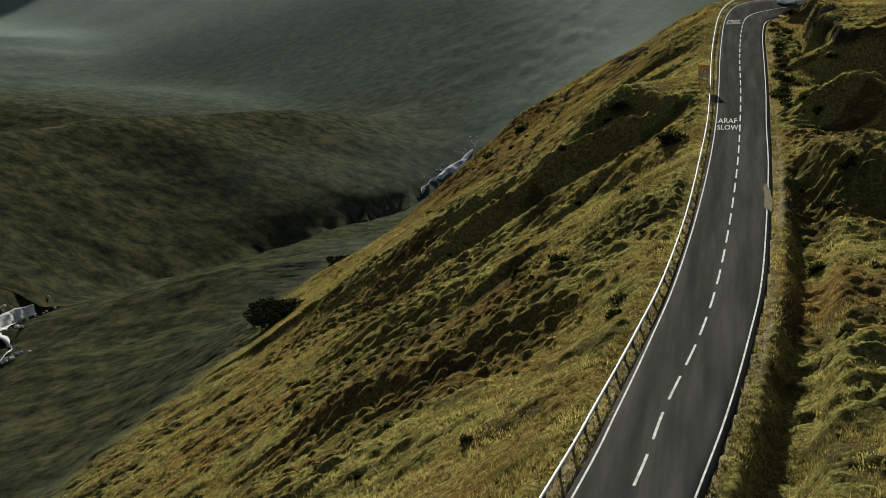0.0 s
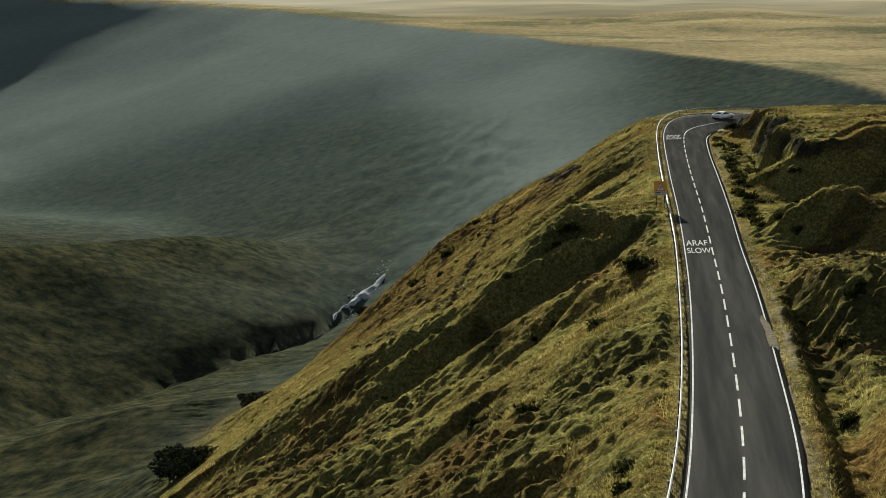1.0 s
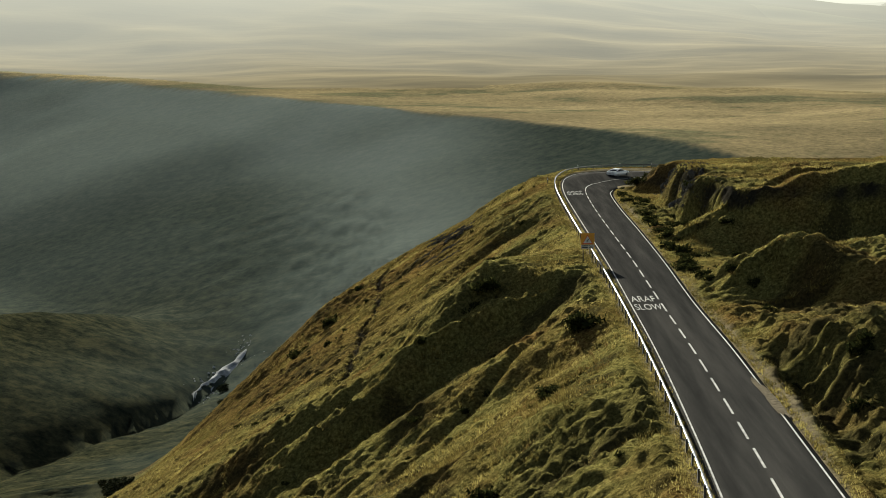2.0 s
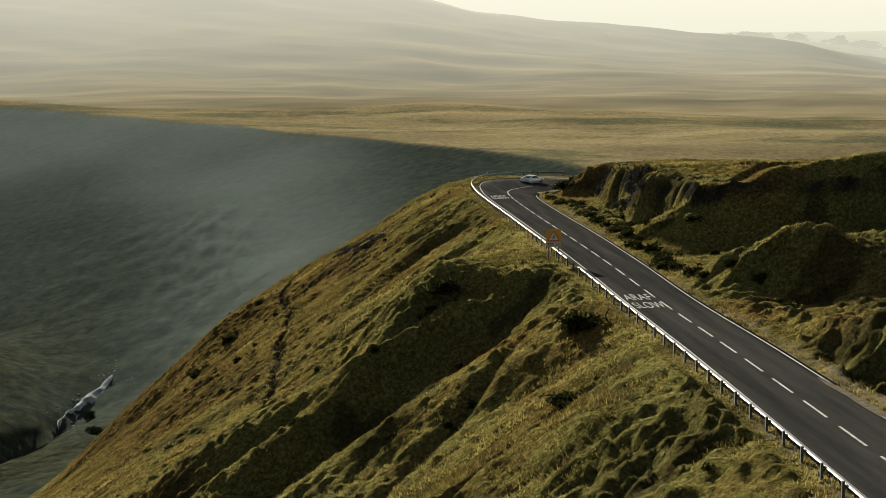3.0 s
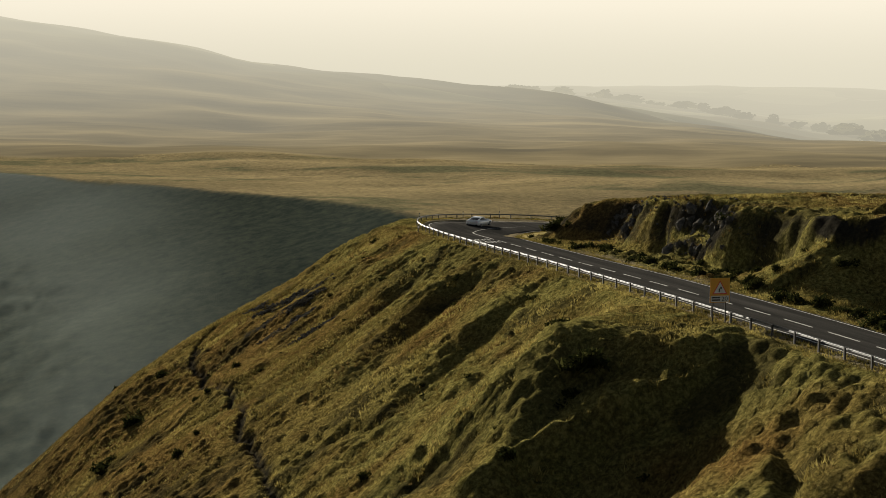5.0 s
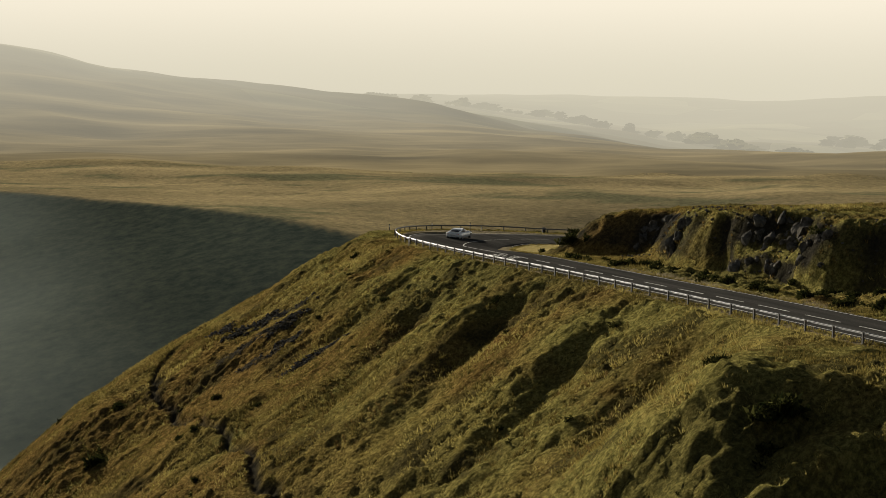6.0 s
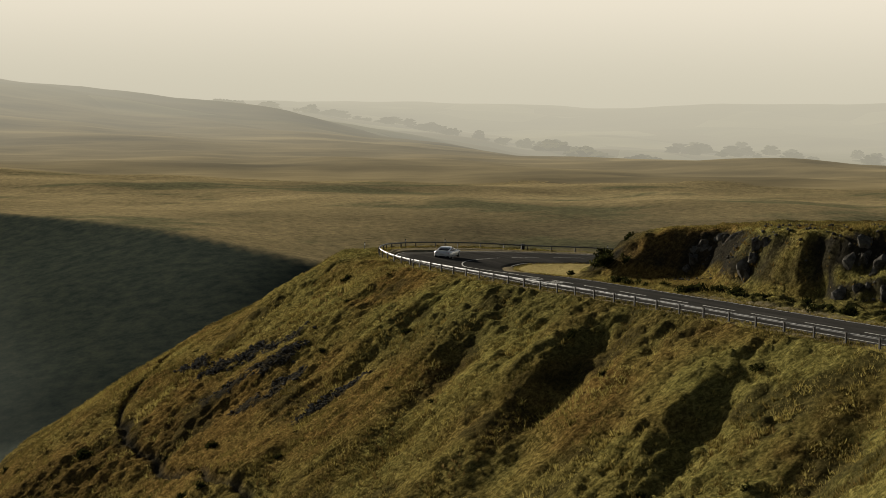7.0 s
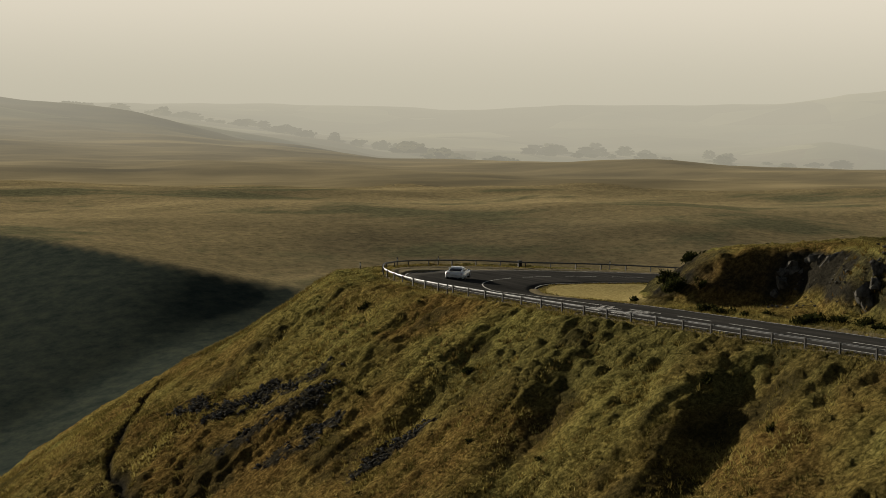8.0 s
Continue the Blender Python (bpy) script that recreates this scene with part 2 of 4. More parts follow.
def distance_material(name, stops, scale, clear_to=2900):
    """Far country with bright haze mixed in as surface glow, which grows with the distance from the road."""
    m, n, l, b = material(name, 1.0)
    b.inputs["Specular IOR Level"].default_value = 0.0
    pos = n.new("ShaderNodeNewGeometry").outputs["Position"]
    mapping = n.new("ShaderNodeMapping")
    mapping.inputs["Scale"].default_value = scale
    mapping.inputs["Rotation"].default_value = (0, 0, radians(-20))
    l.new(pos, mapping.inputs["Vector"])
    f = noise_node(n, l, 1.0, 8, 0.62, mapping.outputs["Vector"])
    c = ramp_node(n, l, f.outputs["Fac"], stops)
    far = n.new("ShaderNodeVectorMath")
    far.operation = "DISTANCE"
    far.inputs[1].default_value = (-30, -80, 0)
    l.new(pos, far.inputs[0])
    # walled fields beyond the open moor
    cells = n.new("ShaderNodeTexVoronoi")
    cells.inputs["Scale"].default_value = 0.0045
    l.new(pos, cells.inputs["Vector"])
    cell = n.new("ShaderNodeSeparateColor")
    l.new(cells.outputs["Color"], cell.inputs[0])
    field = ramp_node(n, l, cell.outputs[0], [(0.1, tuple(v * 0.5 for v in stops[0][1])), (0.55, (0.1, 0.115, 0.06)), (0.9, (0.3, 0.29, 0.17))])
    beyond = n.new("ShaderNodeMapRange")
    beyond.inputs["From Min"].default_value, beyond.inputs["From Max"].default_value = 2000, 2300
    beyond.inputs["To Max"].default_value = 0.7
    l.new(far.outputs["Value"], beyond.inputs["Value"])
    l.new(mix_node(n, l, beyond.outputs["Result"], c.outputs["Color"], field.outputs["Color"]), b.inputs["Base Color"])
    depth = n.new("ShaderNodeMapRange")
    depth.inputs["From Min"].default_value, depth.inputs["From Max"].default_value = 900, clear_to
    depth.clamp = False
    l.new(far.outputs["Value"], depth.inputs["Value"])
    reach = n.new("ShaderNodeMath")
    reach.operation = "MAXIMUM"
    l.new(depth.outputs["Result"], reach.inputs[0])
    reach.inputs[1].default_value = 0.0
    # more of the added glow to the west, for haze brightening towards the sun
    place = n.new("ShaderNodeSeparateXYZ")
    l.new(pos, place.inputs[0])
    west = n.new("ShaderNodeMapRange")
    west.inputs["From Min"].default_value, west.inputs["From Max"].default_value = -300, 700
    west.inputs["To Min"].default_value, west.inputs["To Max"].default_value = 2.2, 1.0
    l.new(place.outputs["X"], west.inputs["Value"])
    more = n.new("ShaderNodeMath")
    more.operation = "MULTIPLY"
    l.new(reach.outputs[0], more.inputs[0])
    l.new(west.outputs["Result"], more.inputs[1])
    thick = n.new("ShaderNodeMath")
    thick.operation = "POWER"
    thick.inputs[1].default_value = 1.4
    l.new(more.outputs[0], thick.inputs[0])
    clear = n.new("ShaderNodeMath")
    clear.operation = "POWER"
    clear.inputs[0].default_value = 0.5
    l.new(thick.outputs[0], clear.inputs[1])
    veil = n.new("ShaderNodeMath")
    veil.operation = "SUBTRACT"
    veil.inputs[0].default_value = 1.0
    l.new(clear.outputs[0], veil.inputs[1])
    # the surface itself emits the haze colour
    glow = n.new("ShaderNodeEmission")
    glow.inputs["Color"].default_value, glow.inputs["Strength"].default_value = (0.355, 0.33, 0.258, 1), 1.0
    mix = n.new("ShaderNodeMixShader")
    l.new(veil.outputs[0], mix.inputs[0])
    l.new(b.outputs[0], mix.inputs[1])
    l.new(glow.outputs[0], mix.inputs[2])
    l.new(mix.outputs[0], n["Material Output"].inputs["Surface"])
    return m


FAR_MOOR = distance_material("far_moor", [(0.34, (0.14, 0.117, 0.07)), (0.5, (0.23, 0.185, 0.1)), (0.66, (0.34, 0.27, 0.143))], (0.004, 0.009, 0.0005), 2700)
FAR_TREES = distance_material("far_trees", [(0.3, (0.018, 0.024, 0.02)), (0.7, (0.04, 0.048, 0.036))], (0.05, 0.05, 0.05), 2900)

# ---- the lie of the land ----
# road stations: centre x, centre y, height
CENTRE_LINE = np.array([(-12, -175, 7.5), (-6.6, -135, 5.9), (-3, -101.5, 4.35), (-2.1, -90, 3.8), (-0.8, -77, 3.15), (0, -64, 2.5), (0.6, -45, 1.65), (1, -22, 0.8), (1.1, 0, 0),
                        (1.05, 22, -0.45), (0.8, 46, -1.05), (0.75, 70, -1.85), (1, 91, -2.6), (1.6, 103, -3.1), (2.9, 113, -3.75), (5, 122, -4.45), (8.2, 129.2, -4.9), (12.2, 134, -5.2),
                        (17, 136.8, -5.4), (23.5, 138, -5.65), (31, 138, -6.05), (40, 136.8, -6.5), (70, 131, -8.3)], float)
# how far each side of the road, and the barrier, stands from the centre line at those stations
TO_LEFT = np.array([(-2.6, 0), (-2.4, 0), (-2.4, -0.5), (-2.3, -0.4), (-2.7, -0.6), (-2.7, -0.3), (-2.6, 0), (-2.5, 0), (-2.45, 0), (-2.5, 0), (-2.55, 0), (-2.65, 0), (-2.9, 1), (-3.1, 5),
                    (-3.3, 8.8), (-3.2, 10.3), (-2.7, 10.0), (-2.7, 9.2), (-3, 8.7), (-3, 8.4), (-3, 8), (-2, 7), (-2, 5.5)], float)
TO_RIGHT = np.array([(2.6, 0), (2.6, 0), (2.8, 0.5), (3.1, 0.5), (2.8, 0.4), (2.8, 0.5), (2.7, 0), (2.7, 0), (2.65, 0), (2.85, 0), (3.1, 0), (3.15, 0), (3.25, -1), (3.5, -3),
                     (3.7, -3.6), (3.8, -3.5), (3.5, -3.7), (3.1, -4.7), (3, -6.1), (2.5, -7), (2, -7.3), (2, -7.3), (2, -7)], float)
TO_BARRIER = np.array([(-3.6, 0), (-3.4, 0), (-3.4, -0.5), (-3.25, -0.6), (-3.5, -0.8), (-3.4, -0.5), (-3.3, 0), (-3.35, 0), (-3.3, 0), (-3.5, 0), (-3.65, 0), (-3.75, 0), (-3.95, 2), (-4.1, 8),
                       (-4.3, 11.5), (-4.3, 12.5), (-4.0, 13.0), (-4.1, 14.4), (-4, 14.8), (-3.5, 14), (-4, 13), (-2, 11.2), (-2, 8.5)], float)


# how far the bend is banked up towards its outside
CAMBER = np.interp(np.arange(23), [12, 14, 15.5, 17, 18.5], [0, 0.32, 0.38, 0.12, 0])


def smooth_line(points, steps=12):
    """A Catmull-Rom line through the points."""
    p = np.vstack([2 * points[0] - points[1], points, 2 * points[-1] - points[-2]])
    t = np.linspace(0, 1, steps, endpoint=False)[:, None]
    out = []
    for a, b, c, d in zip(p, p[1:], p[2:], p[3:]):
        out.append(0.5 * (2 * b + (c - a) * t + (2 * a - 5 * b + 4 * c - d) * t ** 2 + (3 * b - a - 3 * c + d) * t ** 3))
    return np.vstack(out + [points[-1:]])


def beside(offsets, tilt=0.0, dip=(0, 0, 0, 0, 0)):
    line = CENTRE_LINE.copy()
    line[:, :2] += offsets
    line[:, 2] += tilt * CAMBER
    line[12:17, 2] -= dip
    return smooth_line(line)


CENTRE = beside(0, 0.3, (0, 0.1, 0.15, 0.15, 0.05))
LEFT, RIGHT, BARRIER = beside(TO_LEFT, 0.75, (0.08, 0.3, 0.3, 0.1, 0)), beside(TO_RIGHT, 0, (0, 0.05, 0.15, 0.3, 0.25)), beside(TO_BARRIER, 1.0, (0.15, 0.5, 0.55, 0.15, 0))


def to_line(x, y, line):
    """Distance from a line (positive on its left) and the line's height at the nearest place."""
    best = np.full(x.shape, 1e12)
    side, height = np.zeros(x.shape), np.zeros(x.shape)
    for a, b in zip(line, line[1:]):
        dx, dy = b[0] - a[0], b[1] - a[1]
        u = np.clip(((x - a[0]) * dx + (y - a[1]) * dy) / (dx * dx + dy * dy), 0, 1)
        ex, ey = x - a[0] - u * dx, y - a[1] - u * dy
        d = ex * ex + ey * ey
        near = d < best
        best = np.where(near, d, best)
        side = np.where(near, np.sign(dx * ey - dy * ex), side)
        height = np.where(near, a[2] + u * (b[2] - a[2]), height)
    return np.sqrt(best) * np.where(side == 0, 1, side), height


def lattice(ix, iy, seed):
    h = (ix.astype(np.int64) * 374761393 + iy.astype(np.int64) * 668265263 + seed * 974711) & 0xFFFFFFFF
    h = ((h ^ (h >> 13)) * 1274126177) & 0xFFFFFFFF
    return ((h ^ (h >> 16)) & 0xFFFF) / 65535.0


def value_noise(x, y, seed=0):
    ix, iy = np.floor(x), np.floor(y)
    fx, fy = x - ix, y - iy
    fx, fy = fx * fx * (3 - 2 * fx), fy * fy * (3 - 2 * fy)
    a, b, c, d = lattice(ix, iy, seed), lattice(ix + 1, iy, seed), lattice(ix, iy + 1, seed), lattice(ix + 1, iy + 1, seed)
    return (a * (1 - fx) + b * fx) * (1 - fy) + (c * (1 - fx) + d * fx) * fy - 0.5


def layered(x, y, size, octaves=4, seed=0, gain=0.5):
    out, amp = 0, 1.0
    for i in range(octaves):
        k = 2 ** i / size
        out = out + amp * value_noise(x * k * 0.96 + y * k * 0.28 + 17 * i, y * k * 0.96 - x * k * 0.28 + 5 * i, seed + i)
        amp *= gain
    return out


def clumps(x, y, size, seed):
    """Rounded tussocks on a jittered lattice, 0 to 1."""
    gx, gy = x / size, y / size
    ix, iy = np.floor(gx), np.floor(gy)
    out = np.zeros(x.shape)
    for ox in (-1, 0, 1):
        for oy in (-1, 0, 1):
            jx, jy = ix + ox, iy + oy
            px, py = jx + lattice(jx, jy, seed), jy + lattice(jx, jy, seed + 1)
            r = 0.35 + 0.5 * lattice(jx, jy, seed + 2)
            d = ((gx - px) ** 2 + (gy - py) ** 2) / (r * r)
            out = np.maximum(out, np.clip(1 - d, 0, 1) * (0.4 + 0.6 * lattice(jx, jy, seed + 3)))
    return out


def ease(v):
    v = np.clip(v, 0, 1)
    return v * v * (3 - 2 * v)


def smooth_max(a, b, k):
    h = np.clip(0.5 + 0.5 * (a - b) / k, 0, 1)
    return b * (1 - h) + a * h + k * h * (1 - h)


# ribs and hollows on the slopes: x, y and height above the mean slope at both ends, width on the shaded (near) side and on the lit side
SLOPE_RIBS = [(-3.4, 17, 0.3, -7, 20, 2.2, 4, 16), (-7, 20, 2.2, -13.5, 25, 5.4, 4.5, 13), (-13.5, 25, 5.4, -16.5, 20, 4.6, 4, 10), (-16.5, 20, 4.6, -20, 15.5, 4.0, 4, 10),
              (-20, 15.5, 4.0, -25, 11, 2.6, 3.5, 8), (-25, 11, 2.6, -34, 7, 1.0, 4, 8), (-20, 15.5, 4.0, -30, 17.5, 3.2, 4, 14), (-30, 17.5, 3.2, -48, 21, 1.8, 6, 14),
              (-6, 57, 0.2, -13, 54.5, 0.65, 2.5, 7), (-13, 54.5, 0.65, -21, 51, 0.39, 3, 7), (-7, 76.5, 0.33, -12, 73, 0.72, 2.5, 6), (-12, 73, 0.72, -20, 68, 0.33, 3, 6),
              (-6, 92, 0.26, -13, 88.5, 0.59, 2.2, 6), (-13, 88.5, 0.59, -20, 84, 0.26, 2.5, 6), (-5, 105.5, 0.33, -16, 102.5, 0.52, 2.2, 6), (-7, 117, 0.26, -18, 113, 0.39, 2.5, 6),
              (-6.5, 45, 0.26, -14, 42, 0.59, 3, 6), (-5, -8, 0.4, -12, -5, 1.2, 4, 8), (-12, -5, 1.2, -30, 2, 1.2, 5, 9), (-6, -30, 0.5, -25, -24, 1.4, 4, 9),
              (-25, -24, 1.4, -45, -15, 1.1, 5, 10), (-7, -56, 0.5, -28, -52, 1.3, 4, 9), (-8, -80, 0.4, -30, -74, 1.4, 4, 10)]
# hollows and rills, the same way with depths
SLOPE_HOLLOWS = [(-6.5, 13, 0.7, -11, 9.5, 2.0, 4.5, 4), (-11, 9.5, 2.0, -17, 8, 2.8, 4.5, 4.5), (-17, 8, 2.8, -24, 5, 2.6, 4.5, 4.5), (-24, 5, 2.6, -38, 0, 1.4, 5, 5),
                 (-7.5, 72.5, 0.65, -11, 69.5, 1.37, 3.6, 2.2), (-11, 69.5, 1.37, -14, 66.5, 0.8, 3.2, 2.4), (-14, 66.5, 0.8, -22, 61, 0.15, 2.6, 2.5), (-8.5, 87.6, 0.29, -13, 84.5, 0.72, 2.2, 1.8),
                 (-13, 84.5, 0.72, -19, 80, 0.22, 2.2, 2), (-7, 54.4, 0.29, -11, 52.3, 0.72, 2.2, 1.6), (-11, 52.3, 0.72, -19, 48, 0.22, 2.4, 1.8), (-5.4, 66.3, 0.36, -8, 64.8, 0.29, 1.5, 1.2),
                 (-7, 41.5, 0.36, -14, 38.5, 0.65, 3, 2), (-8, 101.5, 0.29, -16, 98.5, 0.43, 1.8, 1.5), (-7, 80.5, 0.29, -12, 77, 0.36, 1.4, 1.2), (-8.5, 1, 0.5, -12, -6, 1.0, 0.9, 0.9),
                 (-12, -6, 1.0, -20, -16, 0.7, 1, 1), (-7, -20, 0.5, -16, -27, 0.9, 1, 1), (-16, -27, 0.9, -26, -34, 0.5, 1.2, 1.2), (-6, -38, 0.4, -13, -45, 0.8, 1, 1)]
FIELD_RIBS = [(6.5, 11, 0.6, 12.3, 3.5, 5.2, 4, 6), (12.3, 3.5, 5.2, 17, -3, 2.6, 3.5, 6), (17, -3, 2.6, 27, -8, 2.0, 4, 8), (7.5, -21, 0.5, 10.5, -28, 2.4, 4.5, 14), (10.5, -28, 2.4, 30, -43, 4.0, 5, 16),
              (7.5, 37, 0.2, 12.5, 38.5, 2.4, 4, 5), (12.5, 38.5, 2.6, 15.5, 39.5, 4.6, 4.5, 7), (15.5, 39.5, 4.6, 20.5, 38.5, 5.6, 5, 8), (20.5, 38.5, 5.6, 36, 34, 5.5, 6, 10)]
FIELD_HOLLOWS = [(8.5, 28, 0.4, 13, 29.5, 1.3, 4, 4), (13, 29.5, 1.3, 20, 29.5, 2.6, 5, 4.5), (20, 29.5, 2.6, 36, 25, 3.2, 6, 5), (9, -38, 0.5, 24, -48, 2.0, 4, 4)]
# a lower rock step in front of the headland
ROCK_LEDGE = [(10.6, 69), (10.2, 62), (10.6, 55), (11.2, 48), (12.2, 43.5), (15, 42), (30, 44), (30, 78), (13, 74)]
ROCK_HEAD = [(15, 40), (12.5, 57), (14.5, 66), (12.6, 74), (13, 80), (16, 85.5), (16.5, 92), (14.2, 97), (17.8, 103.5), (22.5, 108), (31, 111), (60, 110), (90, 90), (80, 40), (40, 30)]
LIP = np.array([(420, 60, -46), (190, 160, -46), (140, 290, -46), (132, 390, -46), (117, 428, -44), (94, 450, -38), (74, 490, -34), (54, 535, -33), (14, 605, -33), (-42, 690, -33), (-105, 775, -33),
                (-190, 905, -34), (-290, 1050, -34), (-400, 1150, -34), (-620, 1230, -35), (-1000, 1300, -35), (-1800, 1400, -35)], float)
STREAM = np.array([(-220, -320, -40), (-135, 0, -58), (-131, 93, -65), (-143, 126, -68), (-122, 220, -80), (-100, 302, -90), (-97, 335, -92), (-89, 380, -96), (-93, 450, -102), (-110, 560, -110), (-190, 720, -118),
                   (-330, 950, -130), (-620, 1500, -150), (-1700, 2600, -170)], float)
TROD = np.array([(-18, 147, 0), (-22, 140, 0), (-25, 136, 0), (-27.7, 131, 0), (-28.9, 120, 0), (-28.6, 110, 0), (-28, 94, 0), (-27.7, 82, 0), (-28.2, 70, 0), (-28.4, 56, 0), (-29.3, 38, 0)], float)
# bare stony streaks running down the slope: both ends and the half width
SCREE = [(-14.6, 115.5, -20, 124, 1.7), (-16.5, 113, -22, 116, 1.8), (-17.5, 107, -20.8, 108.5, 1.2), (-15.6, 96.4, -20.8, 96.6, 1.1), (-20, 126, -22, 131, 1.4)]


LIP_LINE, STREAM_LINE = smooth_line(LIP, 5), smooth_line(STREAM, 5)


def ribs(x, y, rows):
    out = np.zeros(x.shape)
    for x0, y0, h0, x1, y1, h1, near, far in rows:
        dx, dy = x1 - x0, y1 - y0
        u = np.clip(((x - x0) * dx + (y - y0) * dy) / (dx * dx + dy * dy), 0, 1)
        ex, ey = x - x0 - u * dx, y - y0 - u * dy
        w = np.where(ey < 0, near, far)
        out = np.maximum(out, (h0 + u * (h1 - h0)) * np.exp(-(ex * ex + ey * ey) / (w * w) * 1.6))
    return out


def inside_of(x, y, outline):
    """Signed distance inside an outline."""
    best, inside = np.full(x.shape, 1e12), np.zeros(x.shape, bool)
    for (ax, ay), (bx, by) in zip(outline, outline[1:] + outline[:1]):
        dx, dy = bx - ax, by - ay
        u = np.clip(((x - ax) * dx + (y - ay) * dy) / (dx * dx + dy * dy), 0, 1)
        best = np.minimum(best, (x - ax - u * dx) ** 2 + (y - ay - u * dy) ** 2)
        inside ^= ((ay > y) != (by > y)) & (x < dx * (y - ay) / (by - ay + 1e-9) + ax)
    return np.where(inside, 1, -1) * np.sqrt(best)


def bare(x, y):
    """How far the turf is stripped to dark stones, 0 to 1."""
    out = np.full(x.shape, -9.0)
    for x0, y0, x1, y1, w in SCREE:
        dx, dy = x1 - x0, y1 - y0
        u = np.clip(((x - x0) * dx + (y - y0) * dy) / (dx * dx + dy * dy), 0, 1)
        out = np.maximum(out, 1.25 - np.hypot(x - x0 - u * dx, y - y0 - u * dy) / w)
    return ease((out - 0.3 + layered(x, y, 2.2, 4, 75, 0.8) * 1.6) / 0.35)


def on_trod(x, y):
    """A narrow sheep track across the slope, 0 to 1."""
    d, _ = to_line(x + layered(x, y, 5, 3, 33) * 1.6, y, TROD)
    return np.exp(-(d / 0.42) ** 2)


def far_land(x, y):
    """Moor, valley side and valley floor."""
    e, _ = to_line(x, y, LIP_LINE)
    e = -e
    edge = -33.5 - 11 * ease((x - 60) / 70) * ease((600 - y) / 220)
    wobble = layered(x, y, 160, 3, 40)
    r, bearing = np.hypot(x + 30, y + 80), np.degrees(np.arctan2(x + 30, y + 80))
    lift = np.interp(bearing, [-60, -25, -5, 2.3, 5, 10.6, 17, 21, 25, 40, 70], [190, 200, 148, 102, 77, 40, 12, -18, -48, -85, -60])
    moor = edge - 3 * ease(e / 120) + lift * ease((r - 1230) / 1370) + wobble * 9 * ease(e / 200) + layered(x * 0.4, y, 60, 2, 44) * 0.6 * ease(e / 60)
    moor = moor - np.clip(r - 2600, 0, 4000) * np.clip(lift, 0, 200) / 1500
    d, zt = to_line(x, y, STREAM_LINE)
    flank = edge + np.minimum(e, 0) * 0.27 + wobble * 5 * ease(-e / 120) * ease((300 + e) / 300)
    flank = flank + lift * ease((r - 1230) / 1370)
    east = zt + 0.17 * np.abs(d) + layered(x, y, 30, 3, 50) * 2.5
    crest = np.maximum(327 + (x + 165) * 2.8, 120)
    west = zt + np.abs(d) * (0.34 - 0.24 * ease((y - crest) / 90)) + wobble * 10 + layered(x, y, 25, 3, 52) * 2
    floor = np.where(d > 0, west, east) - 1.5 * np.exp(-(d / 5) ** 2)
    low = np.where(e > 0, moor, smooth_max(flank, floor, 8))
    return low, e, d


def near_land(x, y):
    """Height of the ground near the road, without tussocks; also how far it lies left of the barrier and right of the road."""
    db, zb = to_line(x, y, BARRIER)
    dr, zr = to_line(x, y, RIGHT)
    dl, _ = to_line(x, y, LEFT)
    _, zc = to_line(x, y, CENTRE)
    dr = -dr
    weight, total = np.zeros(x.shape), np.zeros(x.shape)
    for px, py, pz in RIGHT[::4]:
        w = ((x - px) ** 2 + (y - py) ** 2 + 0.5) ** -2
        weight, total = weight + w, total + w * pz
    zr = np.where(dr > 3, total / weight, zr + (total / weight - zr) * ease(dr / 3))
    drop = np.clip(db, 0, None)
    shoulder = 1.2 + 3.6 * ease((y - 108) / 22)
    slope = zb - 0.12 - 0.13 * np.minimum(drop, shoulder) - 0.62 * np.clip(drop - shoulder, 0, None)
    slope = slope + (ribs(x, y, SLOPE_RIBS) - ribs(x, y, SLOPE_HOLLOWS)) * ease(drop / 4) + layered(x, y, 14, 3, 10) * 1.6 * ease(drop / 8)
    slope = np.minimum(slope, zb - 0.12 - 0.05 * drop) - 0.3 * np.clip(drop - 38, 0, None) * ease((y - 60) / 50)
    u = np.clip(dr - 0.4, 0, None)
    field = zr - 0.06 + 4.2 * ease((u - 4) / 30) + (ribs(x, y, FIELD_RIBS) - ribs(x, y, FIELD_HOLLOWS)) * ease((u - 0.8) / 3) + layered(x, y, 9, 3, 20) * 1.3 * ease((u - 2) / 6)
    ditch = ease((u - 0.9) / 1.2) * ease((5.2 - u) / 2.2) * ease((-18 - y) / 10)
    field = field - 1.7 * ditch
    flat = ease((y - 86) / 10) * ease((u + 2) / 3)
    field = field * (1 - flat) + flat * (zr - 0.05 + 0.02 * u)
    wx, wy = x + layered(x, y, 7, 3, 61) * 1.9, y + layered(x, y, 7, 3, 62) * 1.9
    head, ledge = inside_of(wx, wy, ROCK_HEAD), ease((inside_of(wx, wy, ROCK_LEDGE) + 0.9) / 1.5)
    field = field + 1.7 * ledge * ease((u - 2.5) / 2)
    top = np.interp(y, [30, 58, 66, 80, 96, 104, 112], [4.2, 3.8, 3.4, 2.5, 1.2, 0.3, -1.2]) + layered(x, y, 12, 3, 64) * 0.9
    wide = np.interp(y, [70, 90, 102], [0, 0.8, 2.3])
    scarp = ease((head + 3.2 + 2.6 * wide) / (2.9 + 2.2 * wide))
    field = np.where(top > field, field + (top - field) * scarp, field)
    scarp = np.maximum(scarp, np.where(ledge < 0.95, ledge, 0) * ease((u - 2.5) / 2) * (scarp < 0.1))
    bed = np.where(dl < 0.2, zc - 0.3, zb - 0.06)
    land = np.where(db > 0, slope, np.where(dr > 0.35, field, bed))
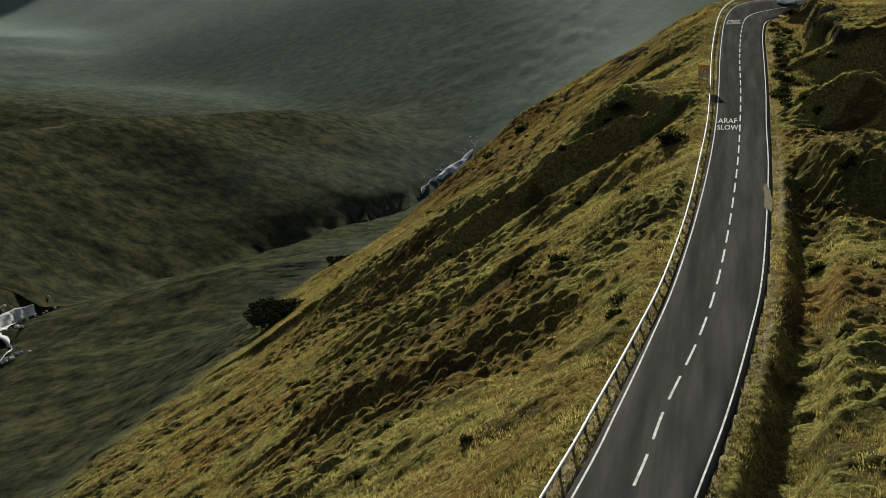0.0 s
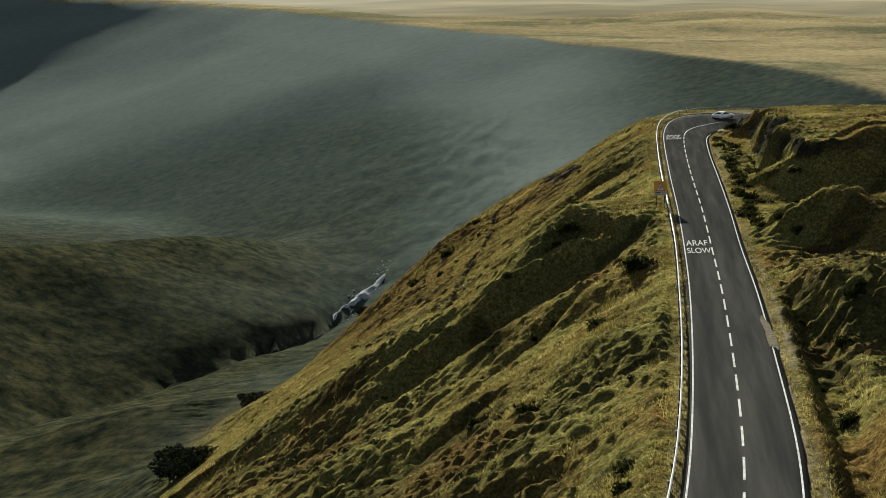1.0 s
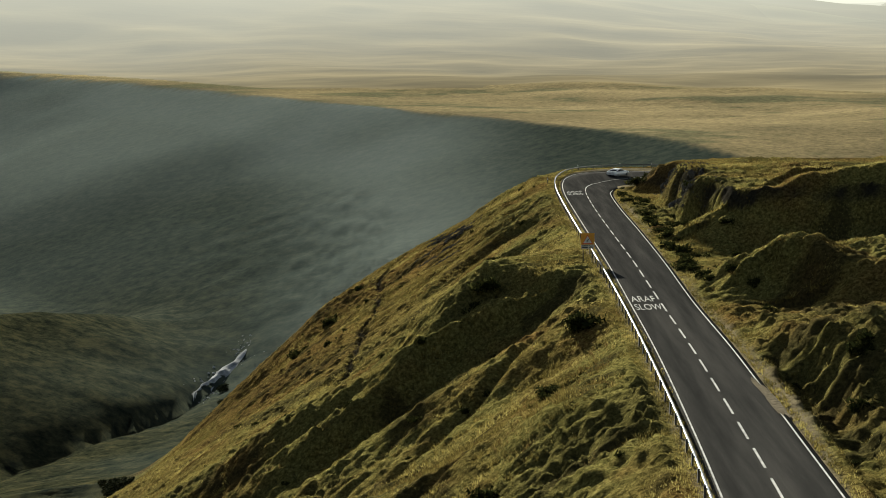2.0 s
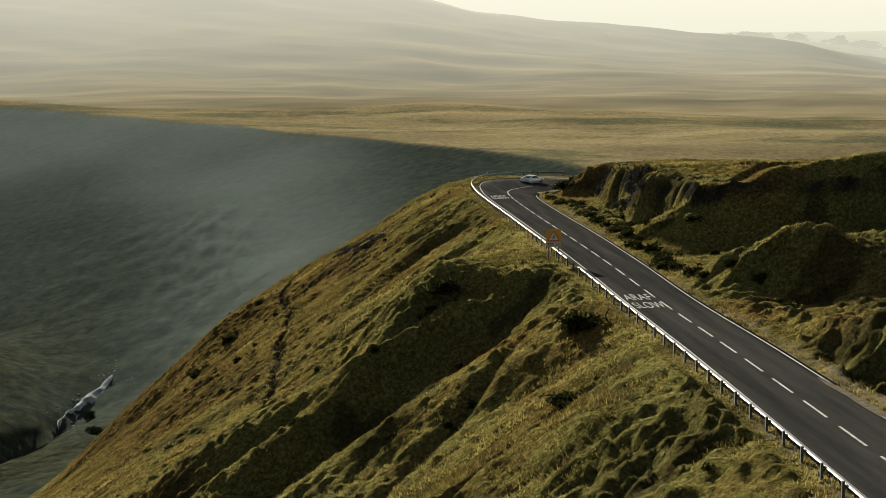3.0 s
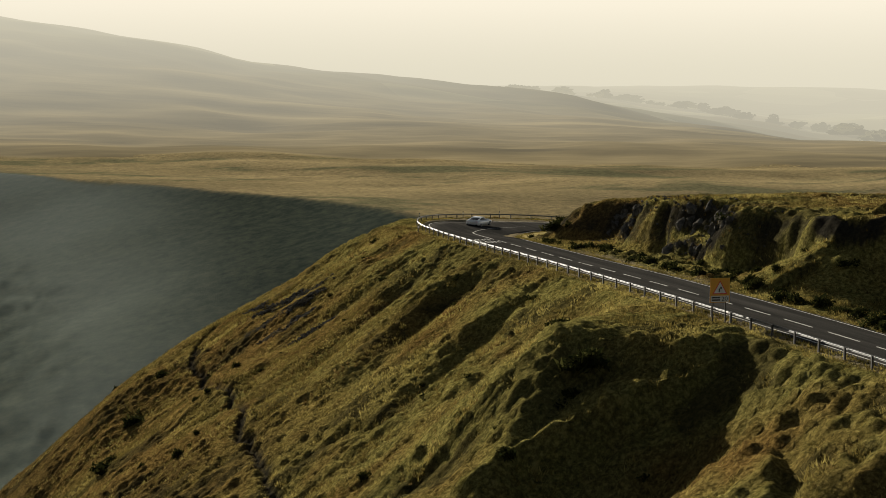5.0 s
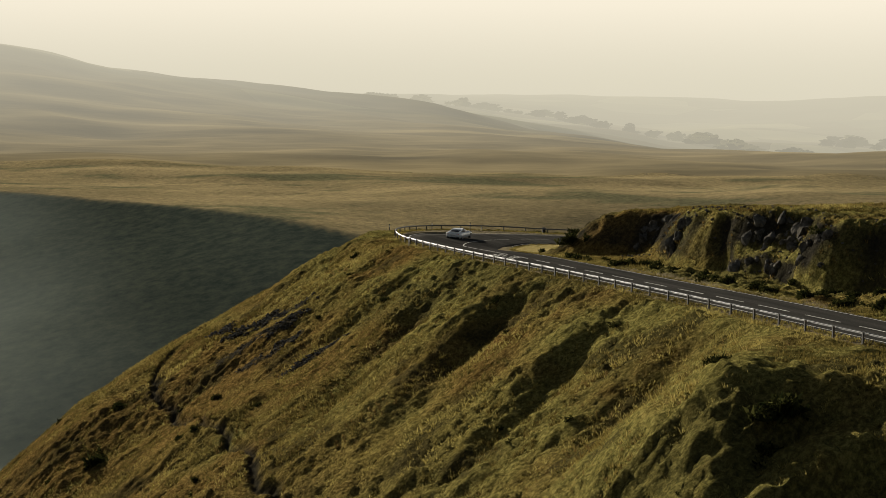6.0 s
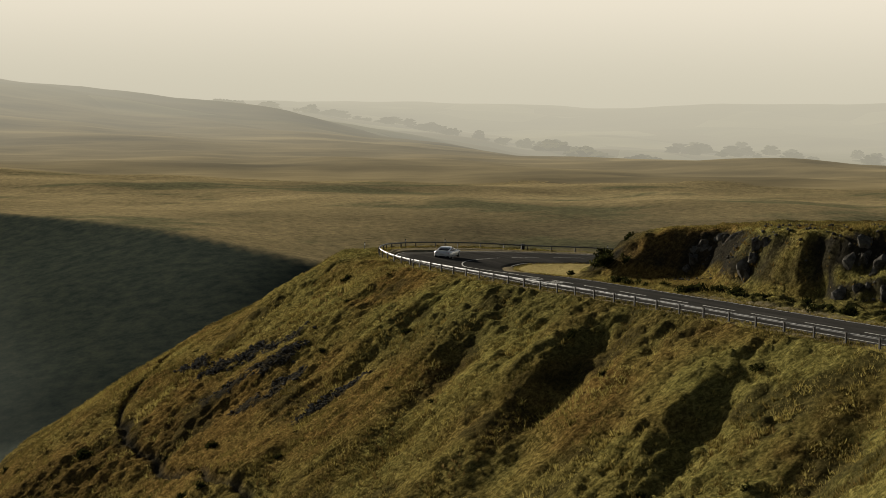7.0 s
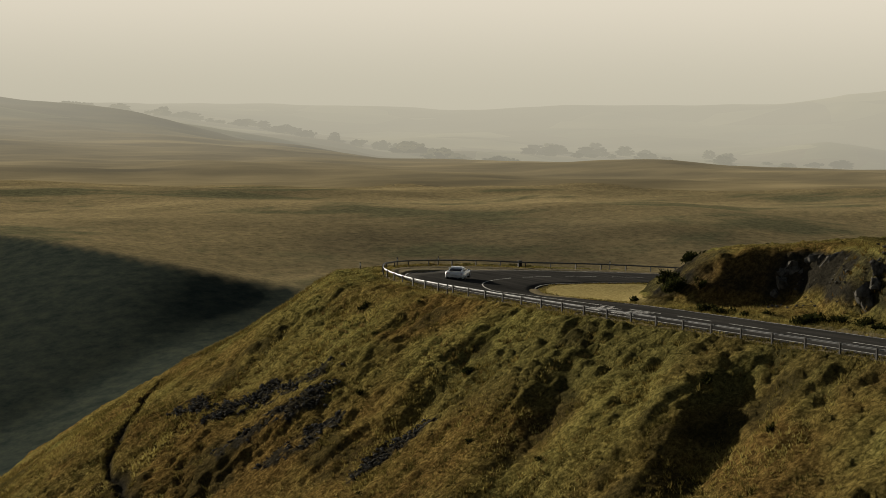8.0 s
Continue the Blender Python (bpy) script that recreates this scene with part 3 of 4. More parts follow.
    return land, db, dr, scarp


def land(x, y):
    low, e, ds = far_land(x, y)
    near, db, dr, scarp = near_land(x, y)
    east = ease((dr - 60) / 150)
    near = near * (1 - east) + low * east
    z = smooth_max(near, low, 5)
    z = np.where((db <= 0) & (dr < 50), near, z)
    return z, db, dr, e, ds, scarp


def graded(lo, hi, step, outer_lo, outer_hi, growth=1.07, cap=7.0, cap_to=950.0):
    """Fine steps between lo and hi, growing outwards; no wider than cap until cap_to."""
    def outwards(start, limit):
        out, s = [start], step
        while abs(out[-1]) < abs(limit):
            s = s * growth if s * growth < cap or abs(out[-1]) > cap_to else s
            out.append(out[-1] + math.copysign(s, limit))
        return out[1:]
    mid = list(np.arange(lo, hi + step / 2, step))
    return np.array(outwards(mid[0], outer_lo)[::-1] + mid + outwards(mid[-1], outer_hi))


def build_ground():
    xs = graded(-62, 30, 0.28, -3500, 4200, cap_to=420.0)
    ys = graded(-104, 158, 0.36, -900, 4700)
    x, y = np.meshgrid(xs, ys)
    x, y = x.ravel(), y.ravel()
    z, db, dr, e, ds, scarp = land(x, y)
    rough = np.where(db > 0, ease((db - 0.3) / 1.2), ease((dr - 0.7) / 1.2))
    rough = rough * np.where((db <= 0) & (y > 97) & (scarp < 0.1), 0.3, 1.0)
    rough = rough * ease((x + 100) / 25)
    close = ease((300 - np.hypot(x + 10, y - 20)) / 120)
    kind = layered(x, y, 18, 3, 70)
    tall = np.clip(0.75 + kind * 1.4, 0.25, 1.4)
    grazed = 1 - 0.5 * ease((y - 5) / 50)
    z = z + rough * close * (grazed * (clumps(x, y, 1.25, 80) * 0.44 * tall + clumps(x, y, 2.6, 93) * 0.14 + layered(x, y, 3.2, 3, 95) * 0.3) + clumps(x, y, 0.75, 90) * 0.3 * tall + layered(x, y, 0.9, 2, 96) * 0.2)
    z = z + ease((db - 3) / 4) * close * ease((x + 56) / 10) * layered(x * 0.2 + y * 0.05, y - x * 0.25, 1.9, 3, 98, 0.6) * 0.24
    z = z + (1 - close) * ease((560 - np.hypot(x + 60, y - 100)) / 150) * (e < 0) * ease((70 - np.abs(ds)) / 50) * (clumps(x, y, 6.5, 97) * 0.9 + clumps(x, y, 14, 99) * 0.8)
    z = z - 45 * ease((np.hypot(x + 30, y + 80) - 1010) / 260) * ease((e - 40) / 40) * (y > 200)
    craggy = ease((scarp - 0.04) / 0.2) * ease((1 - scarp) / 0.2)
    z = z + craggy * (layered(x, y, 2.4, 4, 66, 0.65) * 0.75 + layered(x, y, 0.9, 2, 67) * 0.15)
    groove = on_trod(x, y) * close
    z = z - groove * 0.6
    nx, ny = len(xs), len(ys)
    i = np.arange(nx * ny).reshape(ny, nx)
    quads = np.stack([i[:-1, :-1], i[:-1, 1:], i[1:, 1:], i[1:, :-1]], -1).reshape(-1, 4)
    me = bpy.data.meshes.new("ground")
    me.vertices.add(len(x))
    me.vertices.foreach_set("co", np.stack([x, y, z], -1).ravel())
    me.loops.add(quads.size)
    me.loops.foreach_set("vertex_index", quads.ravel())
    me.polygons.add(len(quads))
    me.polygons.foreach_set("loop_start", np.arange(0, quads.size, 4))
    me.polygons.foreach_set("use_smooth", np.ones(len(quads), bool))
    me.update(calc_edges=True)
    wander = layered(x, y, 60, 4, 130)
    near_spur = np.where(db > 0, ease((130 - db) / 60), 1 - ease((dr - 80) / 80))
    moor = np.clip(1 - near_spur, 0, 1) * ease((e + 45) / 20)
    verge = np.where(db > 0, ease((0.5 - db) / 0.5), ease((1.3 + kind - dr) / 0.7)) * close
    verge = np.maximum(verge, ease((y - 98) / 6) * ease((132 - y) / 4) * ease((26 - x) / 3) * (db <= 0) * ease(dr) * (scarp < 0.1) * 0.12)
    inner = ease((y - 99) / 5) * ease(dr - 0.3) * (db <= 0) * (scarp < 0.1)
    dry = np.clip(ease((y - 30) / 60) * ease((db - 5) / 16) * (0.65 + kind * 1.5), 0, 1)
    dry = np.maximum(dry, inner)
    heather = np.clip(ease((kind - 0.16) / 0.2) * 0.4 + ease((layered(x, y, 5, 3, 74) - 0.2) / 0.12) * 0.7, 0, 0.8) * close
    scree = bare(x, y)
    # where the valley is coloured dark to stand for its shade
    valley_shade = ease((2 - e + wander * 8) / 6) * ease((db - 62 + wander * 24) / 24) * (db > 0)
    # haze painted on the far valley side, growing up the valley
    pale = valley_shade * ease((y - 240) / 160) * ease((25 - x) / 80) * np.maximum(0.12 + 0.8 * ease((10 - ds) / 70), 0.75 * ease((y - 560) / 200)) * (0.9 + wander * 0.3)
    # valley-floor grass with shade in its colour
    shaded_meadow = valley_shade * ease((-55 - x + wander * 40) / 50) * np.maximum(ease((430 - y) / 220), ease((30 + ds) / 90) * ease((560 - y) / 220))
    # bare track and scree, plus dark rock and painted shade on the scarp
    peat_and_shade = np.clip(groove + scree * 0.95 + ease((scarp - 0.12) / 0.15) * ease((0.97 - scarp) / 0.12) * (0.85 + layered(x, y, 3, 3, 77) * 1.3), 0, 1)
    moss = np.clip(ease((layered(x * 0.5, y, 40, 5, 133, 0.7) - 0.1) / 0.35), 0, 1) * moor * 0.85
    for name, data in (("straw", inner), ("moss", moss), ("moor", moor), ("verge", verge), ("dry", dry), ("heather", heather), ("peat_and_shade", peat_and_shade), ("valley_shade", valley_shade), ("pale", pale), ("shaded_meadow", shaded_meadow)):
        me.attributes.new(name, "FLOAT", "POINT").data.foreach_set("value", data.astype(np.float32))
    ob = new("ground", me)
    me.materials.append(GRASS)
    return tagged(ob, "rough tussocky hillside falling to a valley and a wide dry moor", "ground", kind="structure")


ground = build_ground()


# ---- road ----
def mesh_object(name, verts, faces, mat, parent=None, label="", smooth=False):
    me = bpy.data.meshes.new(name)
    me.from_pydata([tuple(map(float, v)) for v in verts], [], faces)
    me.materials.append(mat)
    if smooth:
        me.polygons.foreach_set("use_smooth", [True] * len(me.polygons))
    ob = new(name, me)
    if parent is not None:
        ob.parent = parent
    return tagged(ob, label)


def sideways(line):
    d = np.gradient(line[:, :2], axis=0)
    d /= np.linalg.norm(d, axis=1)[:, None]
    return np.stack([d[:, 1], -d[:, 0]], -1)          # to the right


def ribbon(line, left, right, up):
    n = sideways(line)
    a, b = line.copy(), line.copy()
    a[:, :2] += n * left
    b[:, :2] += n * right
    a[:, 2] += up
    b[:, 2] += up
    verts = np.vstack([a, b])
    k = len(line)
    return verts, [(i, k + i, k + i + 1, i + 1) for i in range(k - 1)]


def build_road():
    n_l, n_r = sideways(LEFT), sideways(RIGHT)
    rows = []
    for v in np.linspace(-1, 1, 9):
        edge, n = (LEFT.copy(), -n_l) if v < 0 else (RIGHT.copy(), n_r)
        edge[:, :2] += n * 0.28
        p = CENTRE * (1 - abs(v)) + edge * abs(v)
        p[:, 2] += 0.05 * (1 - v * v)
        rows.append(p)
    foot_l, foot_r = rows[0].copy(), rows[-1].copy()
    foot_l[:, 2] -= 0.35
    foot_r[:, 2] -= 0.35
    rows = [foot_l] + rows + [foot_r]
    verts, k, faces = np.vstack(rows), len(LEFT), []
    for r in range(len(rows) - 1):
        faces += [(r * k + i, (r + 1) * k + i, (r + 1) * k + i + 1, r * k + i + 1) for i in range(k - 1)]
    return tagged(mesh_object("road", verts, faces, ASPHALT, smooth=True), "worn two-lane asphalt mountain road with white lines", "road", kind="structure")


road = build_road()
for name, line, shift in (("edge_line", LEFT, 0.0), ("edge_line", RIGHT, 0.0)):
    v, f = ribbon(line, -0.05, 0.05, 0.018)
    mesh_object(name, v, f, LINE_PAINT, road, "worn white edge line")


def along(line):
    return np.concatenate([[0], np.cumsum(np.linalg.norm(np.diff(line[:, :2], axis=0), axis=1))])


def at_length(line, s, lengths):
    return np.stack([np.interp(s, lengths, line[:, j]) for j in range(3)], -1)


C_LEN = along(CENTRE)
bend_from = C_LEN[np.argmin(np.hypot(CENTRE[:, 0] - 1.4, CENTRE[:, 1] - 101))]
bend_to = C_LEN[np.argmin(np.hypot(CENTRE[:, 0] - 16, CENTRE[:, 1] - 136))]
s = 3.0
while s < C_LEN[-1] - 5:
    end = s + 4.0
    if bend_from - 4 < s < bend_to:
        end = bend_to
    piece = at_length(CENTRE, np.linspace(s, end, max(5, int((end - s) / 0.8))), C_LEN)
    v, f = ribbon(piece, -0.065, 0.065, 0.058)
    mesh_object("centre_dash", v, f, LINE_PAINT, road)
    s = end + 2.0


def build_barrier():
    lengths = along(BARRIER)
    line = at_length(BARRIER, np.arange(0, lengths[-1], 0.8), lengths)
    n = sideways(line)
    # W-shaped beam, drawn as a closed thin section: (towards the road, up)
    section = [(0.0, 0.53), (0.06, 0.545), (0.06, 0.57), (0.025, 0.605), (0.06, 0.64), (0.06, 0.665), (0.0, 0.685), (-0.03, 0.685), (0.03, 0.65), (0.005, 0.605), (0.03, 0.56), (-0.015, 0.53)]
    k, rows = len(section), []
    for o, h in section:
        p = line.copy()
        p[:, :2] += n * o
        p[:, 2] += h - 0.08
        rows.append(p)
    verts = np.stack(rows, 1).reshape(-1, 3)
    faces = [(i * k + j, i * k + (j + 1) % k, (i + 1) * k + (j + 1) % k, (i + 1) * k + j) for i in range(len(line) - 1) for j in range(k)]
    thing = new("crash_barrier")
    tagged(thing, "galvanised steel crash barrier on posts along the road edge", "crash barrier")
    mesh_object("beam", verts, faces, STEEL, thing, "pale galvanised steel beam")
    w = 0.055
    box = [(sx * w, sy * w, z) for z in (-0.6, 0.62) for sx, sy in ((-1, -1), (1, -1), (1, 1), (-1, 1))]
    post = bpy.data.meshes.new("post")
    post.from_pydata(box, [], [(3, 2, 1, 0), (4, 5, 6, 7), (0, 1, 5, 4), (1, 2, 6, 5), (2, 3, 7, 6), (3, 0, 4, 7)])
    post.materials.append(DARK_WOOD)
    for s in np.arange(1, lengths[-1], 3.0):
        p = at_length(BARRIER, np.array([s, s + 0.5]), lengths)
        q = new("post", post)
        q.parent = thing
        turn = math.atan2(p[1, 1] - p[0, 1], p[1, 0] - p[0, 0])
        q.matrix_basis = Matrix.Translation((p[0, 0] - math.sin(turn) * 0.075, p[0, 1] + math.cos(turn) * 0.075, p[0, 2] - 0.04)) @ Matrix.Rotation(turn, 4, "Z")
    return thing


barrier = build_barrier()


# ---- distance ----
def build_backdrop():
    bearings = np.radians(np.linspace(-52, 80, 340))
    reach = np.concatenate([np.linspace(1000, 2600, 90), np.linspace(2630, 4650, 60)])
    b, r = [v.ravel() for v in np.meshgrid(bearings, reach)]
    x, y = -30 + r * np.sin(b), -80 + r * np.cos(b)
    z, e, _ = far_land(x, y)
    deg = np.degrees(b)
    hill = 55 * np.exp(-((deg - 41.5) / 3.2) ** 2 - ((r - 3500) / 260) ** 2)
    mountain = 150 * np.exp(-((deg - 50) / 7.5) ** 2 - ((r - 4450) / 420) ** 2)
    rolling = layered(x, y, 420, 4, 140) * 22 * ease((r - 1900) / 700)
    z = z + hill + mountain + rolling + ease((r - 3500) / 1150) * np.clip(-10 - z, 0, 200)
    z = z - 6 * ease((65 - e) / 40)
    n, m = len(bearings), len(reach)
    i = np.arange(n * m).reshape(m, n)
    quads = np.stack([i[:-1, :-1], i[:-1, 1:], i[1:, 1:], i[1:, :-1]], -1).reshape(-1, 4)
    quads = quads[(e[quads] > 12).all(axis=1)]
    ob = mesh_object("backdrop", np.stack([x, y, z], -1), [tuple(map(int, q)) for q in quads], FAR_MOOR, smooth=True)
    return tagged(ob, "pale moor, fields and hills fading into bright haze", "backdrop", kind="structure"), z.reshape(m, n), reach, bearings


backdrop, BACK_Z, BACK_R, BACK_B = build_backdrop()


def on_backdrop(bearing, r):
    j = np.clip(np.interp(radians(bearing), BACK_B, np.arange(len(BACK_B))), 0, len(BACK_B) - 1)
    i = np.clip(np.interp(r, BACK_R, np.arange(len(BACK_R))), 0, len(BACK_R) - 1)
    return (-30 + r * math.sin(radians(bearing)), -80 + r * math.cos(radians(bearing)), float(BACK_Z[int(round(i)), int(round(j))]))


def blob_cloud(rng, count, size, spread, squash=0.8, facets=1):
    """Many small facetted clumps inside a rounded, uneven crown; verts and faces."""
    base = bmesh.new()
    bmesh.ops.create_icosphere(base, subdivisions=facets, radius=1)
    bv = np.array([v.co for v in base.verts])
    bf = [tuple(v.index for v in f.verts) for f in base.faces]
    base.free()
    verts, faces = [], []
    for _ in range(count):
        d = rng.normal(size=3)
        d /= np.linalg.norm(d)
        at = d * spread * rng.uniform(0.35, 1.0) * (1, 1, squash)
        s = size * rng.uniform(0.6, 1.25)
        k = len(verts)
        verts += list(bv * s * rng.uniform(0.75, 1.2, size=(len(bv), 1)) * (1, 1, 0.8) + at)
        faces += [tuple(i + k for i in f) for f in bf]
    return np.array(verts), faces


def taper(points, radii, sides=6):
    verts, faces = [], []
    for p, r in zip(points, radii):
        verts += [(p[0] + r * math.cos(a), p[1] + r * math.sin(a), p[2]) for a in np.linspace(0, 2 * math.pi, sides, endpoint=False)]
    for i in range(len(points) - 1):
        faces += [(i * sides + j, i * sides + (j + 1) % sides, (i + 1) * sides + (j + 1) % sides, (i + 1) * sides + j) for j in range(sides)]
    faces.append(tuple(range((len(points) - 1) * sides, len(points) * sides)))
    return verts, faces


def build_far_tree(seed, height, mat, label, category="tree", fine=1):
    rng = np.random.default_rng(seed)
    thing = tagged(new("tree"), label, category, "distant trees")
    lean = rng.uniform(-0.05, 0.05, 2) * height
    pts = [(0, 0, -0.6), (lean[0] * 0.3, lean[1] * 0.3, height * 0.3), (lean[0], lean[1], height * 0.75)]
    v, f = taper(pts, [height * 0.035, height * 0.028, height * 0.008])
    v = list(v)
    for k in range(4):
        a = k * 1.7 + rng.uniform(0, 1)
        start, end = np.array(pts[1]), np.array([math.cos(a) * height * 0.25, math.sin(a) * height * 0.25, height * (0.55 + 0.06 * k)])
        lv, lf = taper([start, (start + end) / 2 + (0, 0, height * 0.03), end], [height * 0.016, height * 0.011, height * 0.004], 5)
        f += [tuple(i + len(v) for i in q) for q in lf]
        v += lv
    mesh_object("trunk", v, f, mat if fine == 1 else BARK, thing)
    if fine == 1:
        v, f = blob_cloud(rng, 80, height * 0.11, height * 0.46, 0.95)
        v = v + (lean[0], lean[1], height * 0.4)
    else:
        v, f = np.zeros((0, 3)), []
        for k in range(7):
            lv, lf = blob_cloud(rng, 90, height * 0.045, height * rng.uniform(0.2, 0.34), 0.75)
            f += [tuple(i + len(v) for i in q) for q in lf]
            v = np.vstack([v, lv + rng.normal(size=3) * (0.34 * height, 0.34 * height, 0.12 * height) + (0, 0, height * 0.42)])
    mesh_object("crown", v, f, mat, thing)
    return thing


rng = np.random.default_rng(5)
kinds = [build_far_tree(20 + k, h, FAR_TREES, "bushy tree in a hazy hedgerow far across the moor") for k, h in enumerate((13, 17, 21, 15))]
used = set()
for b0, r0, b1, r1, count, spread in ((17.5, 3700, 27.5, 3150, 60, 40), (25.5, 3050, 34, 2500, 66, 40), (32.5, 2480, 44.5, 2080, 95, 45), (30, 3300, 44, 2750, 60, 120), (14, 3500, 20, 3700, 14, 60)):
    for k in range(count):
        u = np.clip((rng.integers(1, 12) + rng.normal() * 0.28) / 12, 0, 1) if rng.uniform() < 0.7 else rng.uniform()
        b, r = b0 + (b1 - b0) * u + rng.normal() * 0.25, r0 + (r1 - r0) * u + rng.normal() * spread
        which = int(rng.integers(4))
        p = on_backdrop(b, r)
        m = Matrix.Translation((p[0], p[1], p[2] - 0.5)) @ Matrix.Rotation(rng.uniform(0, 6.28), 4, "Z") @ Matrix.Diagonal((rng.uniform(1.0, 1.8), rng.uniform(1.0, 1.8), rng.uniform(0.65, 1.15), 1))
        if which not in used:
            used.add(which)
            kinds[which].matrix_basis = m
        else:
            copy_thing(kinds[which], m)


# ---- stream in the valley ----
def build_stream(first, last):
    line = STREAM_LINE
    lengths = along(line)
    p = at_length(line, np.arange(0, lengths[-1], 1.5), lengths)
    p = p[(p[:, 1] > first) & (p[:, 1] < last)]
    n = sideways(p)
    rows = []
    for v in (-1, -0.5, 0, 0.5, 1):
        q = p.copy()
        wide = np.clip(1.1 + 2.4 * layered(p[:, 0], p[:, 1], 9, 3, 150), 0.25, 2.4) * np.sin(np.linspace(0.15, 3.0, len(p))) ** 0.5
        q[:, :2] += n * (v * wide)[:, None]
        z = land(q[:, 0], q[:, 1])[0]
        q[:, 2] = z + 0.75 + 0.3 * (1 - v * v) + layered(q[:, 0], q[:, 1], 5, 2, 151) * 0.5
        rows.append(q)
    k = len(p)
    faces = [(r * k + i, (r + 1) * k + i, (r + 1) * k + i + 1, r * k + i + 1) for r in range(4) for i in range(k - 1)]
    return tagged(mesh_object("water", np.vstack(rows), faces, STREAM_STONE, smooth=True), "white water tumbling over pale stones in a valley stream", "stream", kind="structure")


stream = build_stream(84, 134)
lower_stream = build_stream(322, 377)


def build_stream_stones():
    rng = np.random.default_rng(31)
    base = bmesh.new()
    bmesh.ops.create_icosphere(base, subdivisions=1, radius=1)
    bv, bf = np.array([v.co for v in base.verts]), [tuple(v.index for v in f.verts) for f in base.faces]
    base.free()
    lengths = along(STREAM_LINE)
    p = at_length(STREAM_LINE, rng.uniform(0, lengths[-1], 16000), lengths)
    p = p[((p[:, 1] > 80) & (p[:, 1] < 140)) | ((p[:, 1] > 312) & (p[:, 1] < 388))]
    p[:, :2] += rng.normal(size=(len(p), 2)) * 2.6
    p = p[layered(p[:, 0], p[:, 1], 9, 3, 155) > -0.05]
    z = land(p[:, 0], p[:, 1])[0]
    verts, faces = [], []
    for (px, py, _), pz in zip(p, z):
        s, k = rng.uniform(0.2, 0.6), len(verts)
        verts += list(bv * rng.uniform(0.6, 1.2, (len(bv), 1)) * s * (1, 1, 0.7) + (px, py, pz + 0.4))
        faces += [tuple(i + k for i in f) for f in bf]
    return tagged(mesh_object("stream_stones", verts, faces, STREAM_STONE), "pale rounded stones along the bed of the stream", "stones", kind="stuff")


stream_stones = build_stream_stones()


# ---- lettering on the road ----
def letters(text):
    c = bpy.data.curves.new("letters", "FONT")
    c.body = text
    ob = new("letters", c)
    bpy.context.view_layer.update()
    me = bpy.data.meshes.new_from_object(ob.evaluated_get(bpy.context.evaluated_depsgraph_get()))
    bpy.data.objects.remove(ob)
    bpy.data.curves.remove(c)
    v = np.array([p.co for p in me.vertices])
    v[:, :2] -= v[:, :2].min(axis=0)
    v[:, :2] /= v[:, :2].max(axis=0)
    return me, v


def road_height(x, y):
    i = int(np.argmin(np.hypot(CENTRE[:, 0] - x, CENTRE[:, 1] - y)))
    j = i + 1 if i + 1 < len(CENTRE) and np.hypot(*(CENTRE[i + 1, :2] - (x, y))) < np.hypot(*(CENTRE[i - 1, :2] - (x, y))) else i - 1
    a, b = CENTRE[i], CENTRE[j]
    u = np.clip(((x - a[0]) * (b[0] - a[0]) + (y - a[1]) * (b[1] - a[1])) / ((b[:2] - a[:2]) @ (b[:2] - a[:2])), 0, 1)
    return float(a[2] + u * (b[2] - a[2]))


for text, x0, x1, y0, y1 in (("SLOW", -1.15, 0.95, -3.9, -1.1), ("ARAF", -1.15, 0.8, 0.1, 2.9), ("SLOW", -1.55, 0.7, 91.3, 94.1), ("ARAF", -1.5, 0.65, 95.3, 98.1)):
    me, v = letters(text)
    x, y = x0 + v[:, 0] * (x1 - x0), y0 + v[:, 1] * (y1 - y0)
    z = [road_height(a, b) + 0.05 * (1 - min(1, abs(a - 1.0) / 2.8) ** 2) + 0.035 for a, b in zip(x, y)]
    me.vertices.foreach_set("co", np.stack([x, y, z], -1).ravel())
    me.materials.append(LINE_PAINT)
    me.update()
    lettering = new("lettering", me)
    lettering.parent = road
    tagged(lettering, "worn white painted word on the asphalt")


def build_patch(x0, x1, y0, y1, seed):
    n = 28
    a = np.linspace(0, 2 * math.pi, n, endpoint=False)
    r = 1 + layered(np.cos(a) * 3 + seed, np.sin(a) * 3, 1.2, 3, seed) * 0.8
    x, y = (x0 + x1) / 2 + np.cos(a) * r * (x1 - x0) / 2, (y0 + y1) / 2 + np.sin(a) * r * (y1 - y0) / 2
    x = np.minimum(x, 4.0)
    v = [(p, q, road_height(p, q) + 0.05 * (1 - min(1, abs(p - 1) / 2.85) ** 2) + 0.022) for p, q in zip(x, y)]
    return mesh_object("mud_patch", v, [tuple(range(n))], MUD, road, "pale dried mud washed over the road edge")


build_patch(3.15, 3.8, -41, -31, 3)


# ---- small box shapes ----
def box_mesh(bm, x0, x1, y0, y1, z0, z1, bevel=0.0):
    r = bmesh.ops.create_cube(bm, size=1)
    bmesh.ops.scale(bm, vec=(x1 - x0, y1 - y0, z1 - z0), verts=r["verts"])
    bmesh.ops.translate(bm, vec=((x0 + x1) / 2, (y0 + y1) / 2, (z0 + z1) / 2), verts=r["verts"])
    if bevel:
        bmesh.ops.bevel(bm, geom=list({e for v in r["verts"] for e in v.link_edges}), offset=bevel, segments=2, affect="EDGES")


def part(name, bm, mat, parent, label="", smooth=False):
    me = bpy.data.meshes.new(name)
    bmesh.ops.recalc_face_normals(bm, faces=bm.faces)
    bm.to_mesh(me)
    bm.free()
    me.materials.append(mat)
    if smooth:
        me.polygons.foreach_set("use_smooth", [True] * len(me.polygons))
    ob = new(name, me)
